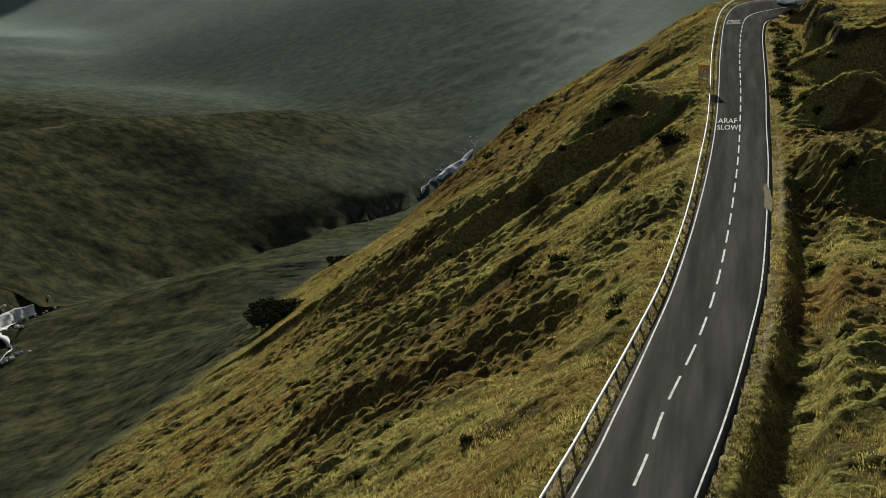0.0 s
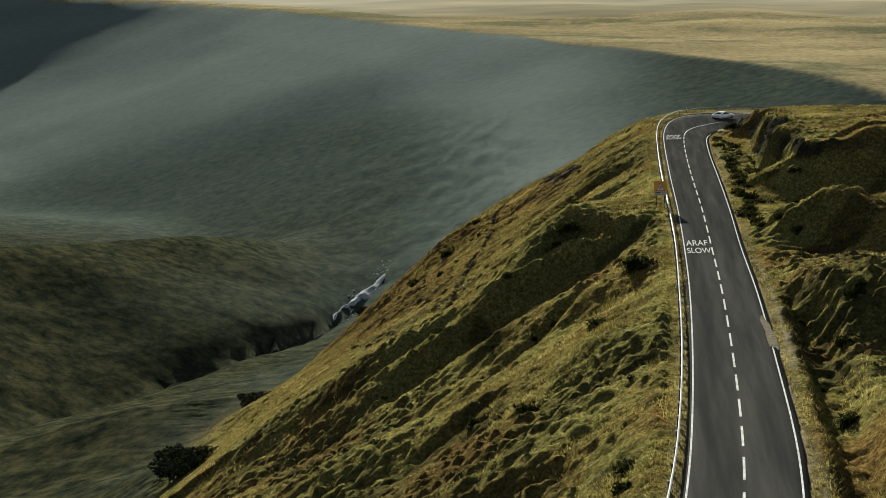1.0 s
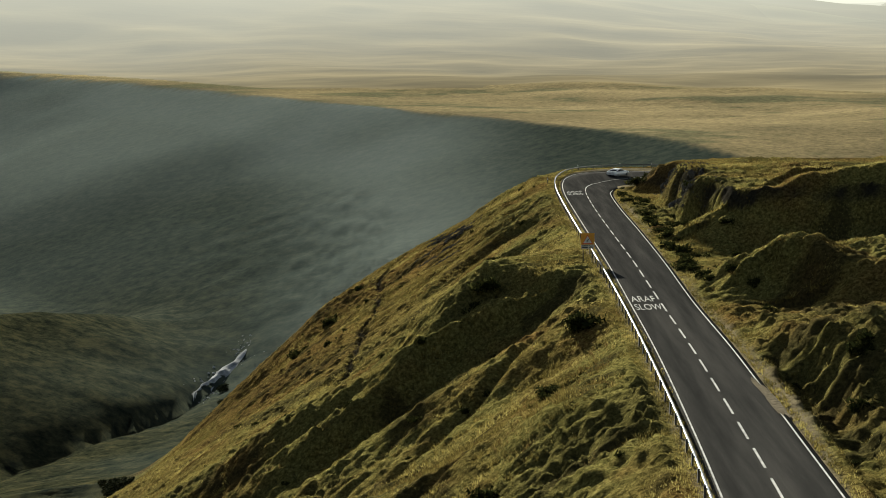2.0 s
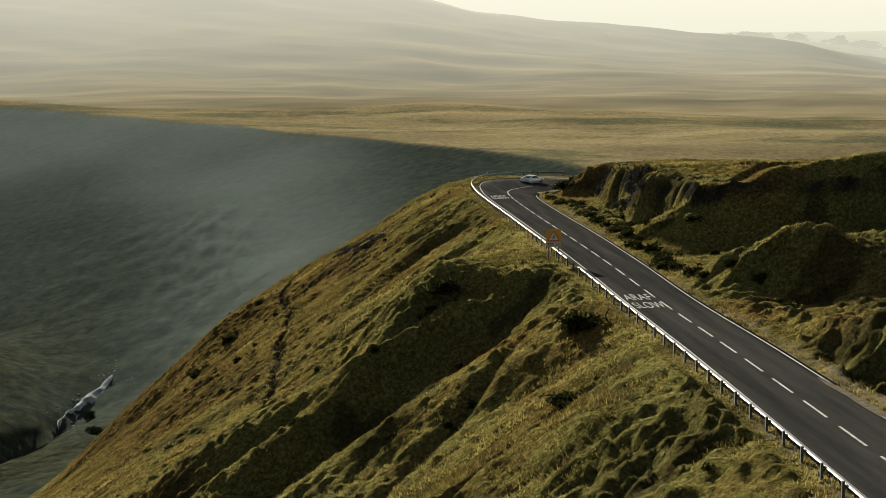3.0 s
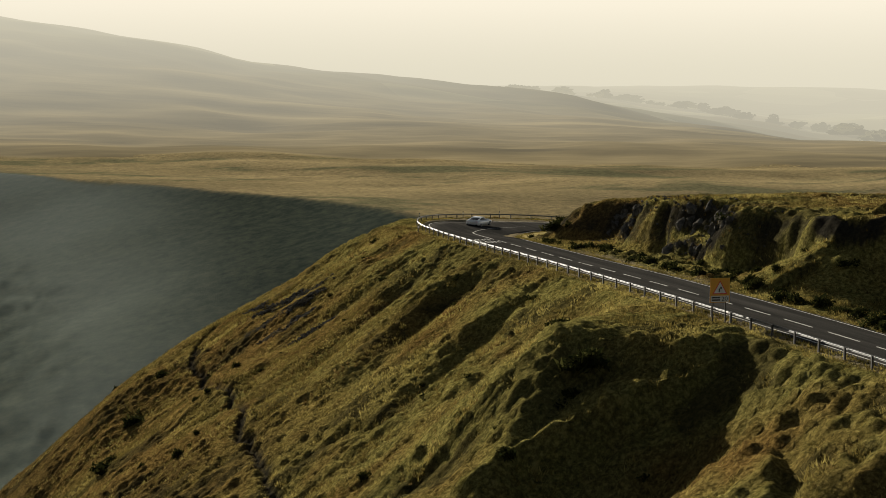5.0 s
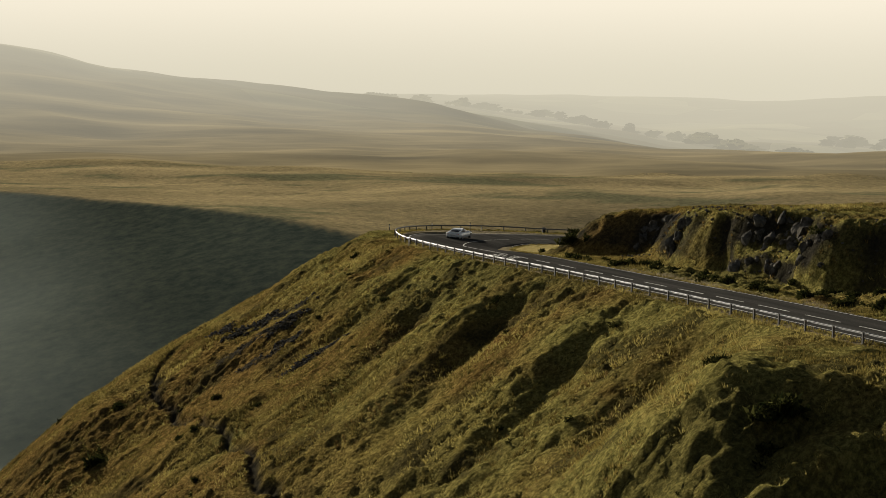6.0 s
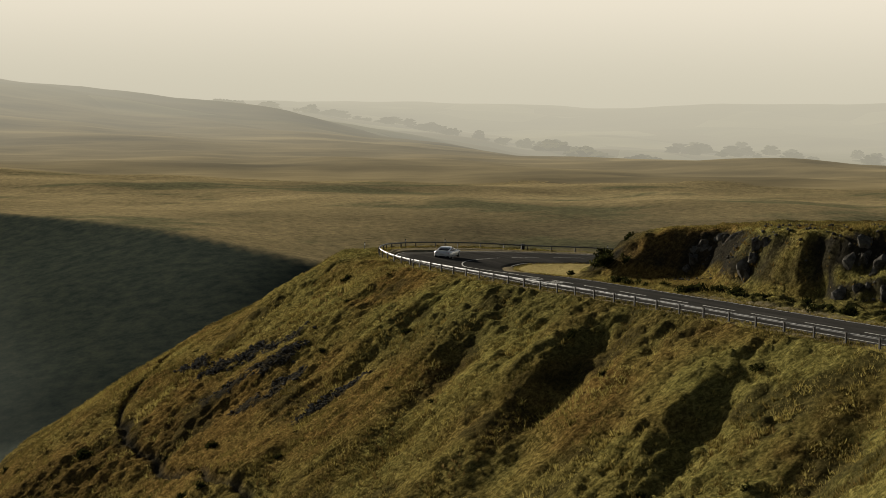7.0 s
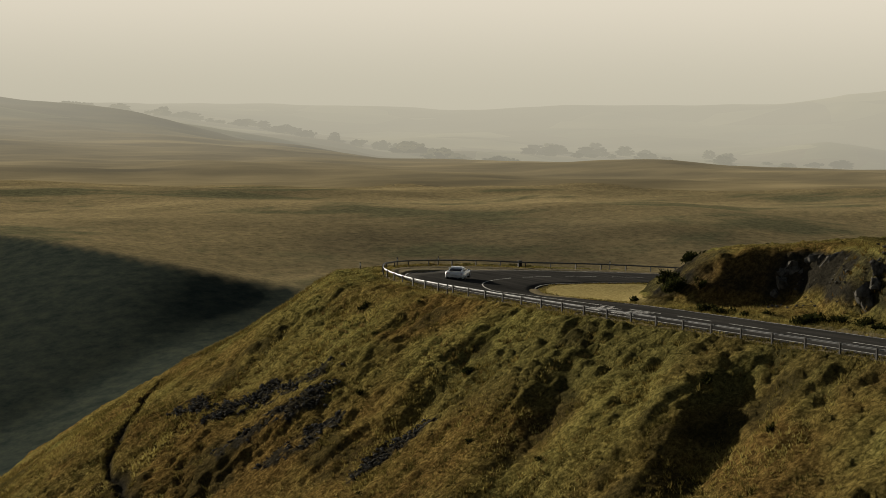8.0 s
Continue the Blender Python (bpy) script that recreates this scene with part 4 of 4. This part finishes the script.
    ob.parent = parent
    return tagged(ob, label)


def height(x, y):
    return float(land(np.array([float(x)]), np.array([float(y)]))[0][0])


# ---- warning sign ----
def build_sign():
    thing = tagged(new("road_sign"), "yellow-backed bend warning sign with a white speed plate", "road sign")
    ground_z = height(-3.25, 23.4)
    thing.matrix_basis = pose(-3.25, 23.4, ground_z)
    top, low = 2.25 - ground_z, 0.72 - ground_z
    for x in (-0.42, 0.42):
        bm = bmesh.new()
        bmesh.ops.create_cone(bm, cap_ends=True, segments=10, radius1=0.045, radius2=0.045, depth=top + 0.4)
        bmesh.ops.translate(bm, vec=(x, 0.06, (top - 0.5) / 2), verts=bm.verts)
        part("post", bm, DARK_WOOD, thing)
    bm = bmesh.new()
    box_mesh(bm, -0.65, 0.65, -0.012, 0.012, low, top, 0.004)
    board = part("backing_board", bm, YELLOW_SHEET, thing, "weathered orange-yellow backing board")
    mid = low + 0.42 + 0.5

    def flat(name, pts, y, mat, parent, label=""):
        bm = bmesh.new()
        front = [bm.verts.new((x, y, z)) for x, z in pts]
        back = [bm.verts.new((x, y + 0.006, z)) for x, z in pts]
        bm.faces.new(front)
        bm.faces.new(back[::-1])
        for i in range(len(pts)):
            bm.faces.new((front[i], back[i], back[(i + 1) % len(pts)], front[(i + 1) % len(pts)]))
        return part(name, bm, mat, parent, label)

    tri = flat("triangle", [(-0.5, mid - 0.4), (0.5, mid - 0.4), (0.0, mid + 0.46)], -0.02, RED_SHEET, thing, "red-bordered warning triangle")
    flat("triangle_face", [(-0.4, mid - 0.34), (0.4, mid - 0.34), (0.0, mid + 0.35)], -0.028, WHITE_SHEET, tri)
    flat("bend_arrow", [(-0.09, mid - 0.27), (-0.01, mid - 0.27), (-0.01, mid - 0.1), (0.06, mid - 0.03), (0.1, mid - 0.09), (0.14, mid + 0.06), (-0.01, mid + 0.06), (0.02, mid + 0.0), (-0.09, mid - 0.07)], -0.036, BLACK_SHEET, tri)
    plate = flat("speed_plate", [(-0.6, low + 0.04), (0.6, low + 0.04), (0.6, low + 0.42), (-0.6, low + 0.42)], -0.02, WHITE_SHEET, thing, "white speed plate reading 20")
    me, v = letters("20")
    me.vertices.foreach_set("co", np.stack([0.12 + v[:, 0] * 0.4, np.full(len(v), -0.03), low + 0.1 + v[:, 1] * 0.26], -1).ravel())
    me.materials.append(BLACK_SHEET)
    me.update()
    digits = new("digits", me)
    digits.parent = plate
    for k in range(2):
        flat("text_bar", [(-0.52, low + 0.11 + k * 0.15), (0.02, low + 0.11 + k * 0.15), (0.02, low + 0.2 + k * 0.15), (-0.52, low + 0.2 + k * 0.15)], -0.028, BLACK_SHEET, plate)
    return thing


road_sign = build_sign()


# ---- marker posts round the bend ----
def build_marker():
    thing = tagged(new("marker_post"), "slim dark marker post with a pale reflector behind the barrier", "marker post", "bend marker posts")
    bm = bmesh.new()
    box_mesh(bm, -0.05, 0.05, -0.04, 0.04, -0.4, 1.1, 0.01)
    part("post", bm, DARK_WOOD, thing)
    bm = bmesh.new()
    box_mesh(bm, -0.055, 0.055, -0.046, -0.038, 0.72, 0.94)
    part("reflector", bm, WHITE_SHEET, thing, "pale reflector strip")
    return thing


marker = build_marker()
spots = ((16.2, 152.6), (36.6, 148.9), (-3.4, 115.2), (10.6, 151.6), (2.9, 144.9), (55, 143.2))
marker.matrix_basis = pose(*spots[0], height(*spots[0]), rz=-10)
for p in spots[1:]:
    copy_thing(marker, Matrix.Translation((*p, height(*p))))


def build_bin():
    thing = tagged(new("grit_bin"), "dark lidded grit bin standing behind the barrier", "grit bin")
    bm = bmesh.new()
    box_mesh(bm, -0.2, 0.2, -0.2, 0.2, 0, 0.8, 0.04)
    part("body", bm, TRIM, thing)
    bm = bmesh.new()
    box_mesh(bm, -0.23, 0.23, -0.23, 0.23, 0.79, 0.92, 0.04)
    part("lid", bm, TRIM, thing)
    thing.matrix_basis = pose(26.4, 152.0, height(26.4, 152.0) - 0.05, rz=-8)
    return thing


grit_bin = build_bin()


# ---- silver coupe ----
def loft(sections, close=True):
    bm = bmesh.new()
    rings = [[bm.verts.new(p) for p in s] for s in sections]
    k = len(rings[0])
    for a, b in zip(rings, rings[1:]):
        for j in range(k):
            bm.faces.new((a[j], a[(j + 1) % k], b[(j + 1) % k], b[j]))
    if close:
        bm.faces.new(rings[0][::-1])
        bm.faces.new(rings[-1])
    return bm


def body_ring(y, w, low, waist, top):
    half = [(0, low), (0.8 * w, low), (0.97 * w, low + 0.1), (w, (low + waist) / 2), (0.985 * w, waist), (0.86 * w, top - 0.03), (0.5 * w, top), (0, top + 0.015)]
    return [(x, y, z) for x, z in half] + [(-x, y, z) for x, z in half[-2:0:-1]]


def roof_ring(y, wb, zb, wt, zt):
    half = [(0, zb), (wb, zb), (wb * 0.5 + wt * 0.5 + 0.03, (zb + zt) / 2 + 0.03), (wt, zt - 0.04), (wt * 0.7, zt), (0, zt + 0.015)]
    return [(x, y, z) for x, z in half] + [(-x, y, z) for x, z in half[-2:0:-1]]


def build_car(m):
    car = tagged(new("sports_car"), "silver-white two-door sports coupe driving round the bend", "car")
    rings = [body_ring(*r) for r in ((-2.2, 0.72, 0.42, 0.72, 0.86), (-2.14, 0.84, 0.3, 0.76, 0.92), (-1.9, 0.94, 0.22, 0.8, 0.95), (-1.4, 0.99, 0.2, 0.84, 0.95), (-0.9, 0.97, 0.19, 0.82, 0.9), (-0.3, 0.93, 0.18, 0.78, 0.86),
                                     (0.3, 0.92, 0.18, 0.76, 0.85), (0.9, 0.94, 0.18, 0.76, 0.86), (1.35, 0.96, 0.19, 0.76, 0.82), (1.8, 0.93, 0.2, 0.66, 0.72), (2.08, 0.82, 0.22, 0.54, 0.6), (2.2, 0.62, 0.28, 0.46, 0.5))]
    body = part("body", loft(rings), CAR_PAINT, car, smooth=True)
    glass = [roof_ring(*r) for r in ((-1.75, 0.62, 0.9, 0.55, 0.97), (-1.2, 0.74, 0.88, 0.58, 1.12), (-0.6, 0.78, 0.86, 0.58, 1.21), (0.0, 0.78, 0.84, 0.58, 1.22), (0.45, 0.76, 0.83, 0.56, 1.1), (1.0, 0.68, 0.82, 0.6, 0.88))]
    part("windows", loft(glass), CAR_GLASS, car, "dark tinted glass", smooth=True)
    roof = [[(x * 1.005, y, z + 0.012) for x, y, z in roof_ring(yy, wt, zt - 0.05, wt * 0.98, zt)] for yy, wt, zt in ((-1.0, 0.56, 1.14), (-0.6, 0.6, 1.215), (0.0, 0.6, 1.225), (0.3, 0.58, 1.16))]
    part("roof", loft(roof), CAR_PAINT, car, smooth=True)
    for side in (-1, 1):
        bm = loft([[(side * 0.64 + dx, y, z + dz) for dx, dz in ((-0.06, -0.03), (0.06, -0.03), (0.05, 0.03), (-0.05, 0.03))] for y, z in ((-1.85, 0.95), (-1.2, 1.05), (-0.9, 1.13))])
        part("rear_pillar", bm, CAR_PAINT, car)
        bm = bmesh.new()
        box_mesh(bm, side * 0.98 - 0.1, side * 0.98 + 0.1, 0.42, 0.55, 0.86, 0.99, 0.03)
        part("wing_mirror", bm, CAR_PAINT, car)
        bm = bmesh.new()
        box_mesh(bm, side * 0.62 - 0.2, side * 0.62 + 0.2, -2.205, -2.12, 0.74, 0.81, 0.02)
        part("tail_light", bm, RED_LENS, car, "red tail light")
        bm = bmesh.new()
        box_mesh(bm, side * 0.62 - 0.16, side * 0.62 + 0.16, 1.98, 2.1, 0.56, 0.64, 0.02)
        part("headlight", bm, WHITE_SHEET, car)
        bm = bmesh.new()
        bmesh.ops.create_cone(bm, cap_ends=True, segments=14, radius1=0.05, radius2=0.05, depth=0.2)
        bmesh.ops.rotate(bm, verts=bm.verts, matrix=Matrix.Rotation(radians(90), 3, "X"))
        bmesh.ops.translate(bm, vec=(side * 0.4, -2.14, 0.34), verts=bm.verts)
        part("exhaust_pipe", bm, ALLOY, car)
    bm = bmesh.new()
    box_mesh(bm, -0.78, 0.78, -2.19, -1.9, 0.24, 0.46, 0.03)
    part("diffuser", bm, TRIM, car, "black rear diffuser")
    bm = bmesh.new()
    box_mesh(bm, -0.26, 0.26, -2.215, -2.19, 0.53, 0.64, 0.005)
    part("plate", bm, WHITE_SHEET, car)
    bm = bmesh.new()
    box_mesh(bm, -0.66, 0.66, -2.12, -1.98, 0.95, 0.99, 0.015)
    part("tail_spoiler", bm, CAR_PAINT, car)
    for x in (-0.83, 0.83):
        for y in (-1.33, 1.32):
            bm = bmesh.new()
            bmesh.ops.create_cone(bm, cap_ends=True, segments=28, radius1=0.345, radius2=0.345, depth=0.27)
            bmesh.ops.bevel(bm, geom=[e for e in bm.edges if abs(e.verts[0].co.z - e.verts[1].co.z) < 1e-4], offset=0.04, segments=2, affect="EDGES")
            bmesh.ops.rotate(bm, verts=bm.verts, matrix=Matrix.Rotation(radians(90), 3, "Y"))
            bmesh.ops.translate(bm, vec=(x, y, 0.345), verts=bm.verts)
            tyre = part("tyre", bm, RUBBER, car)
            bm = bmesh.new()
            bmesh.ops.create_cone(bm, cap_ends=True, segments=24, radius1=0.25, radius2=0.24, depth=0.02)
            for k in range(5):
                s = bmesh.ops.create_cube(bm, size=1)["verts"]
                bmesh.ops.scale(bm, vec=(0.05, 0.24, 0.03), verts=s)
                bmesh.ops.translate(bm, vec=(0, 0.12, 0.015), verts=s)
                bmesh.ops.rotate(bm, verts=s, matrix=Matrix.Rotation(k * 2 * math.pi / 5, 3, "Z"))
            side = 1 if x > 0 else -1
            bmesh.ops.rotate(bm, verts=bm.verts, matrix=Matrix.Rotation(radians(90 * side), 3, "Y"))
            bmesh.ops.translate(bm, vec=(x + side * 0.135, y, 0.345), verts=bm.verts)
            part("rim", bm, ALLOY, tyre, "grey five-spoke rim")
    car.matrix_basis = m
    return car


CAR_AT, CAR_BEARING = (8.9, 135.2), 40.0
sports_car = build_car(pose(*CAR_AT, road_height(*CAR_AT) + 0.16, 1.0, 2.0, -CAR_BEARING))


# ---- plants and stones ----
def scatter(rng, count, x0, x1, y0, y1, keep):
    x, y = rng.uniform(x0, x1, count), rng.uniform(y0, y1, count)
    z, db, dr, e, ds, scarp = land(x, y)
    ok = keep(x, y, db, dr, scarp)
    return x[ok], y[ok], z[ok]


def build_tufts(name, seed, count, keep, blades, size, mat, label, x0=-60, x1=30, y0=-104, y1=156):
    """Tufts of long blades, each blade a thin bent triangle."""
    rng = np.random.default_rng(seed)
    x, y, z = scatter(rng, count, x0, x1, y0, y1, keep)
    n = len(x)
    big = rng.uniform(0.55, 1.35, n) * size
    a = rng.uniform(0, 2 * math.pi, (n, blades))
    out = rng.uniform(0.25, 1.0, (n, blades)) * big[:, None]
    up = rng.uniform(0.3, 0.8, (n, blades)) * big[:, None]
    w = rng.uniform(0.025, 0.06, (n, blades)) * (0.6 + big[:, None])
    c, s = np.cos(a), np.sin(a)
    root = np.stack([x[:, None] + c * 0.06, y[:, None] + s * 0.06, np.repeat((z - 0.05)[:, None], blades, 1)], -1)
    left = root + np.stack([-s * w, c * w, 0 * w], -1)
    right = root + np.stack([s * w, -c * w, 0 * w], -1)
    tip = root + np.stack([c * out, s * out, up + 0.1], -1)
    verts = np.stack([left, right, tip], 2).reshape(-1, 3)
    me = bpy.data.meshes.new(name)
    k = len(verts) // 3
    me.vertices.add(len(verts))
    me.vertices.foreach_set("co", verts.ravel())
    me.loops.add(3 * k)
    me.loops.foreach_set("vertex_index", np.arange(3 * k))
    me.polygons.add(k)
    me.polygons.foreach_set("loop_start", np.arange(0, 3 * k, 3))
    me.update(calc_edges=True)
    tone = np.clip(0.5 - 0.22 * ease((y - 45) / 60) + layered(x * 0.4 + y * 0.1, y, 3, 4, 205, 0.8) * 0.9 + rng.normal(size=n) * 0.1, 0, 1)
    me.attributes.new("tone", "FLOAT", "POINT").data.foreach_set("value", np.repeat(tone, blades * 3).astype(np.float32))
    me.materials.append(mat)
    return tagged(new(name, me), label, "grass", kind="stuff")


def on_grass(x, y, db, dr, scarp):
    clump = layered(x, y, 5, 3, 200)
    return ((db > 0.8) | ((db <= 0) & (dr > 1.2))) & (clump + clumps(x, y, 1.25, 80) * 0.9 > 0.05) & ((scarp < 0.15) | (scarp > 0.93)) & (bare(x, y) < 0.5) & (on_trod(x, y) < 0.2) & ~((y > 97) & (db <= 0) & (x < 26))


def on_rush(x, y, db, dr, scarp):
    return ((db > 2.0) | ((db <= 0) & (dr > 2.0))) & (layered(x, y, 8, 3, 210) > 0.12 - 0.3 * ease((y - 50) / 60)) & (bare(x, y) < 0.5) & (on_trod(x, y) < 0.2) & ~((y > 97) & (db <= 0))


def on_verge(x, y, db, dr, scarp):
    return ((db > -0.75) & (db < 0.9)) | ((db <= 0) & (dr > 0.45) & (dr < 1.1))


build_tufts("grass", 1, 340000, on_grass, 6, 0.34, BLADES, "yellow-green rough grass tussocks on the hillside")
build_tufts("rushes", 2, 60000, on_rush, 7, 0.34, RUSH, "clumps of dry brown rushes on the hillside")
build_tufts("verge_grass", 3, 200000, on_verge, 5, 0.15, BLADES, "short grass along the road edge", x0=-8, x1=30)


def build_bush(seed, radius, mat=None):
    rng = np.random.default_rng(seed)
    thing = tagged(new("bush"), "dark low gorse bush on the rough grass", "bush", "gorse bushes")
    count = 520
    d = rng.normal(size=(count, 3))
    d /= np.linalg.norm(d, axis=1)[:, None]
    lumps = rng.normal(size=(7, 3)) * (0.45, 0.45, 0.22) + (0, 0, 0.25)
    at = lumps[rng.integers(0, 7, count)] + d * rng.uniform(0.25, 0.6, (count, 1)) * (1, 1, 0.75)
    at[:, 2] = np.abs(at[:, 2])
    t1, t2 = rng.normal(size=(count, 3)), rng.normal(size=(count, 3))
    s = rng.uniform(0.06, 0.17, (count, 1))
    verts = np.stack([at - t1 * s, at + t2 * s, at + t1 * s + d * s], 1).reshape(-1, 3) * radius
    mesh_object("leaves", verts, [(3 * i, 3 * i + 1, 3 * i + 2) for i in range(count)], mat or GORSE, thing)
    stems, faces = [], []
    for k in range(5):
        a = k * 1.3
        lv, lf = taper([(0, 0, -0.15), (0.2 * math.cos(a) * radius, 0.2 * math.sin(a) * radius, 0.3 * radius), (0.45 * math.cos(a) * radius, 0.45 * math.sin(a) * radius, 0.55 * radius)], [0.03, 0.022, 0.008], 5)
        faces += [tuple(i + len(stems) for i in q) for q in lf]
        stems += lv
    mesh_object("stems", stems, faces, BARK, thing)
    return thing


bush_kinds = [build_bush(40 + k, 1.0) for k in range(5)]
rng = np.random.default_rng(9)
spots = [(-5.6, -6.3, 1.5), (-12.5, 20.3, 1.2), (-14.6, 19.2, 1.0), (-36.8, 112, 1.6), (-8.6, -20, 0.9), (-13, -38, 1.0), (10.4, 103.3, 0.9), (7.2, 103, 0.5),
         (-40, 98, 1.2), (-33, 123, 0.9), (15.5, 106.5, 1.0), (8.6, 99.2, 1.0), (9.8, 101.3, 0.8), (9.6, 97.4, 0.8)]
for k in range(46):
    spots.append((5.6 + abs(rng.normal()) * 1.0, 8 + k * 1.85 + rng.normal() * 0.8, rng.uniform(0.4, 0.95)))
for k in range(34):
    spots.append((rng.uniform(6, 12), rng.uniform(-95, 60), rng.uniform(0.4, 0.9)))
for k in range(90):
    spots.append((rng.uniform(-42, -5), rng.uniform(-95, 140), rng.uniform(0.3, 0.75)))
xs, ys = np.array([p[0] for p in spots]), np.array([p[1] for p in spots])
zs, dbs, drs = land(xs, ys)[:3]
first = set()
for k, (p, z, db, dr) in enumerate(zip(spots, zs, dbs, drs)):
    if not (db > 1.0 or (db <= 0 and dr > 1.3)):
        continue
    which = k % 5
    m = Matrix.Translation((p[0], p[1], z - 0.05)) @ Matrix.Rotation(k * 1.9, 4, "Z") @ Matrix.Scale(p[2], 4)
    if which not in first:
        first.add(which)
        bush_kinds[which].matrix_basis = m
    else:
        made = copy_thing(bush_kinds[which], Matrix.Identity(4))
        made.matrix_basis = m


# ---- trees at the foot of the slope ----
valley_tree = build_far_tree(61, 3.6, LEAVES, "dark leafy tree at the foot of the slope", fine=2)
valley_tree["group"] = "valley trees"
tree_spots = ((-61, 41), (-63.5, 45), (-59.5, 37), (-66, 50), (-63, 38), (-72, 118), (-74, 124), (-84, 300), (-90, 330))
for k, p in enumerate(tree_spots):
    m = Matrix.Translation((*p, height(*p) - 0.2)) @ Matrix.Rotation(k * 2.1, 4, "Z")
    if k == 0:
        valley_tree.matrix_basis = m
    else:
        copy_thing(valley_tree, m)


# ---- rocks ----
def rock_mesh(seed, rough=0.45):
    rng = np.random.default_rng(seed)
    bm = bmesh.new()
    bmesh.ops.create_icosphere(bm, subdivisions=2, radius=1.15)
    axes = rng.normal(size=(9, 3))
    axes /= np.linalg.norm(axes, axis=1)[:, None]
    cut = rng.uniform(0.45, 0.8, 9)
    for v in bm.verts:
        p = np.array(v.co)
        for a, c in zip(axes, cut):
            over = p @ a - c
            if over > 0:
                p = p - a * over
        v.co = p * (1 + rng.normal() * 0.04)
    me = bpy.data.meshes.new("rock")
    bm.to_mesh(me)
    bm.free()
    me.materials.append(ROCK)
    return me


rock_meshes = [rock_mesh(70 + k) for k in range(6)]
rng = np.random.default_rng(12)
x, y = rng.uniform(9, 24, 2600), rng.uniform(48, 114, 2600)
z, db, dr, e, ds, scarp = land(x, y)
pick = np.where((scarp > 0.25) & (scarp < 0.85) & (dr > 3) & (y < 97) & (layered(x, y, 6, 3, 220) > 0.0))[0][:150]
for k, i in enumerate(pick):
    rock = tagged(new("rock", rock_meshes[k % 6]), "rough grey rock jutting from the grassy crag", "rock", "crag rocks")
    size = rng.uniform(0.25, 0.85)
    rock.matrix_basis = Matrix.Translation((x[i], y[i], z[i] - 0.25 * size)) @ Euler(rng.uniform(-0.5, 0.5, 3) + (0, 0, rng.uniform(0, 6))).to_matrix().to_4x4() @ Matrix.Diagonal((size * 0.8, size, size * 1.15, 1))


def build_scree():
    rng = np.random.default_rng(15)
    bm = bmesh.new()
    bmesh.ops.create_icosphere(bm, subdivisions=1, radius=1)
    bv, bf = np.array([v.co for v in bm.verts]), [tuple(v.index for v in f.verts) for f in bm.faces]
    bm.free()
    x = np.concatenate([rng.uniform(-25, -12, 16000), rng.uniform(10, 15, 200)])
    y = np.concatenate([rng.uniform(90, 136, 16000), rng.uniform(50, 92, 200)])
    z, db, dr, e, ds, scarp = land(x, y)
    keep = ((bare(x, y) > 0.6) & (db > 3) & (np.arange(len(x)) % 2 == 0)) | (dr > 3)
    verts, faces = [], []
    for px, py, pz in zip(x[keep], y[keep], z[keep]):
        s = rng.uniform(0.05, 0.2)
        k = len(verts)
        verts += list(bv * rng.uniform(0.6, 1.2, (len(bv), 1)) * s * (1, 1, 0.7) + (px, py, pz + 0.22))
        faces += [tuple(i + k for i in f) for f in bf]
    return tagged(mesh_object("scree", verts, faces, ROCK), "loose dark stones lying on the steep slope", "stones", kind="stuff")


scree = build_scree()
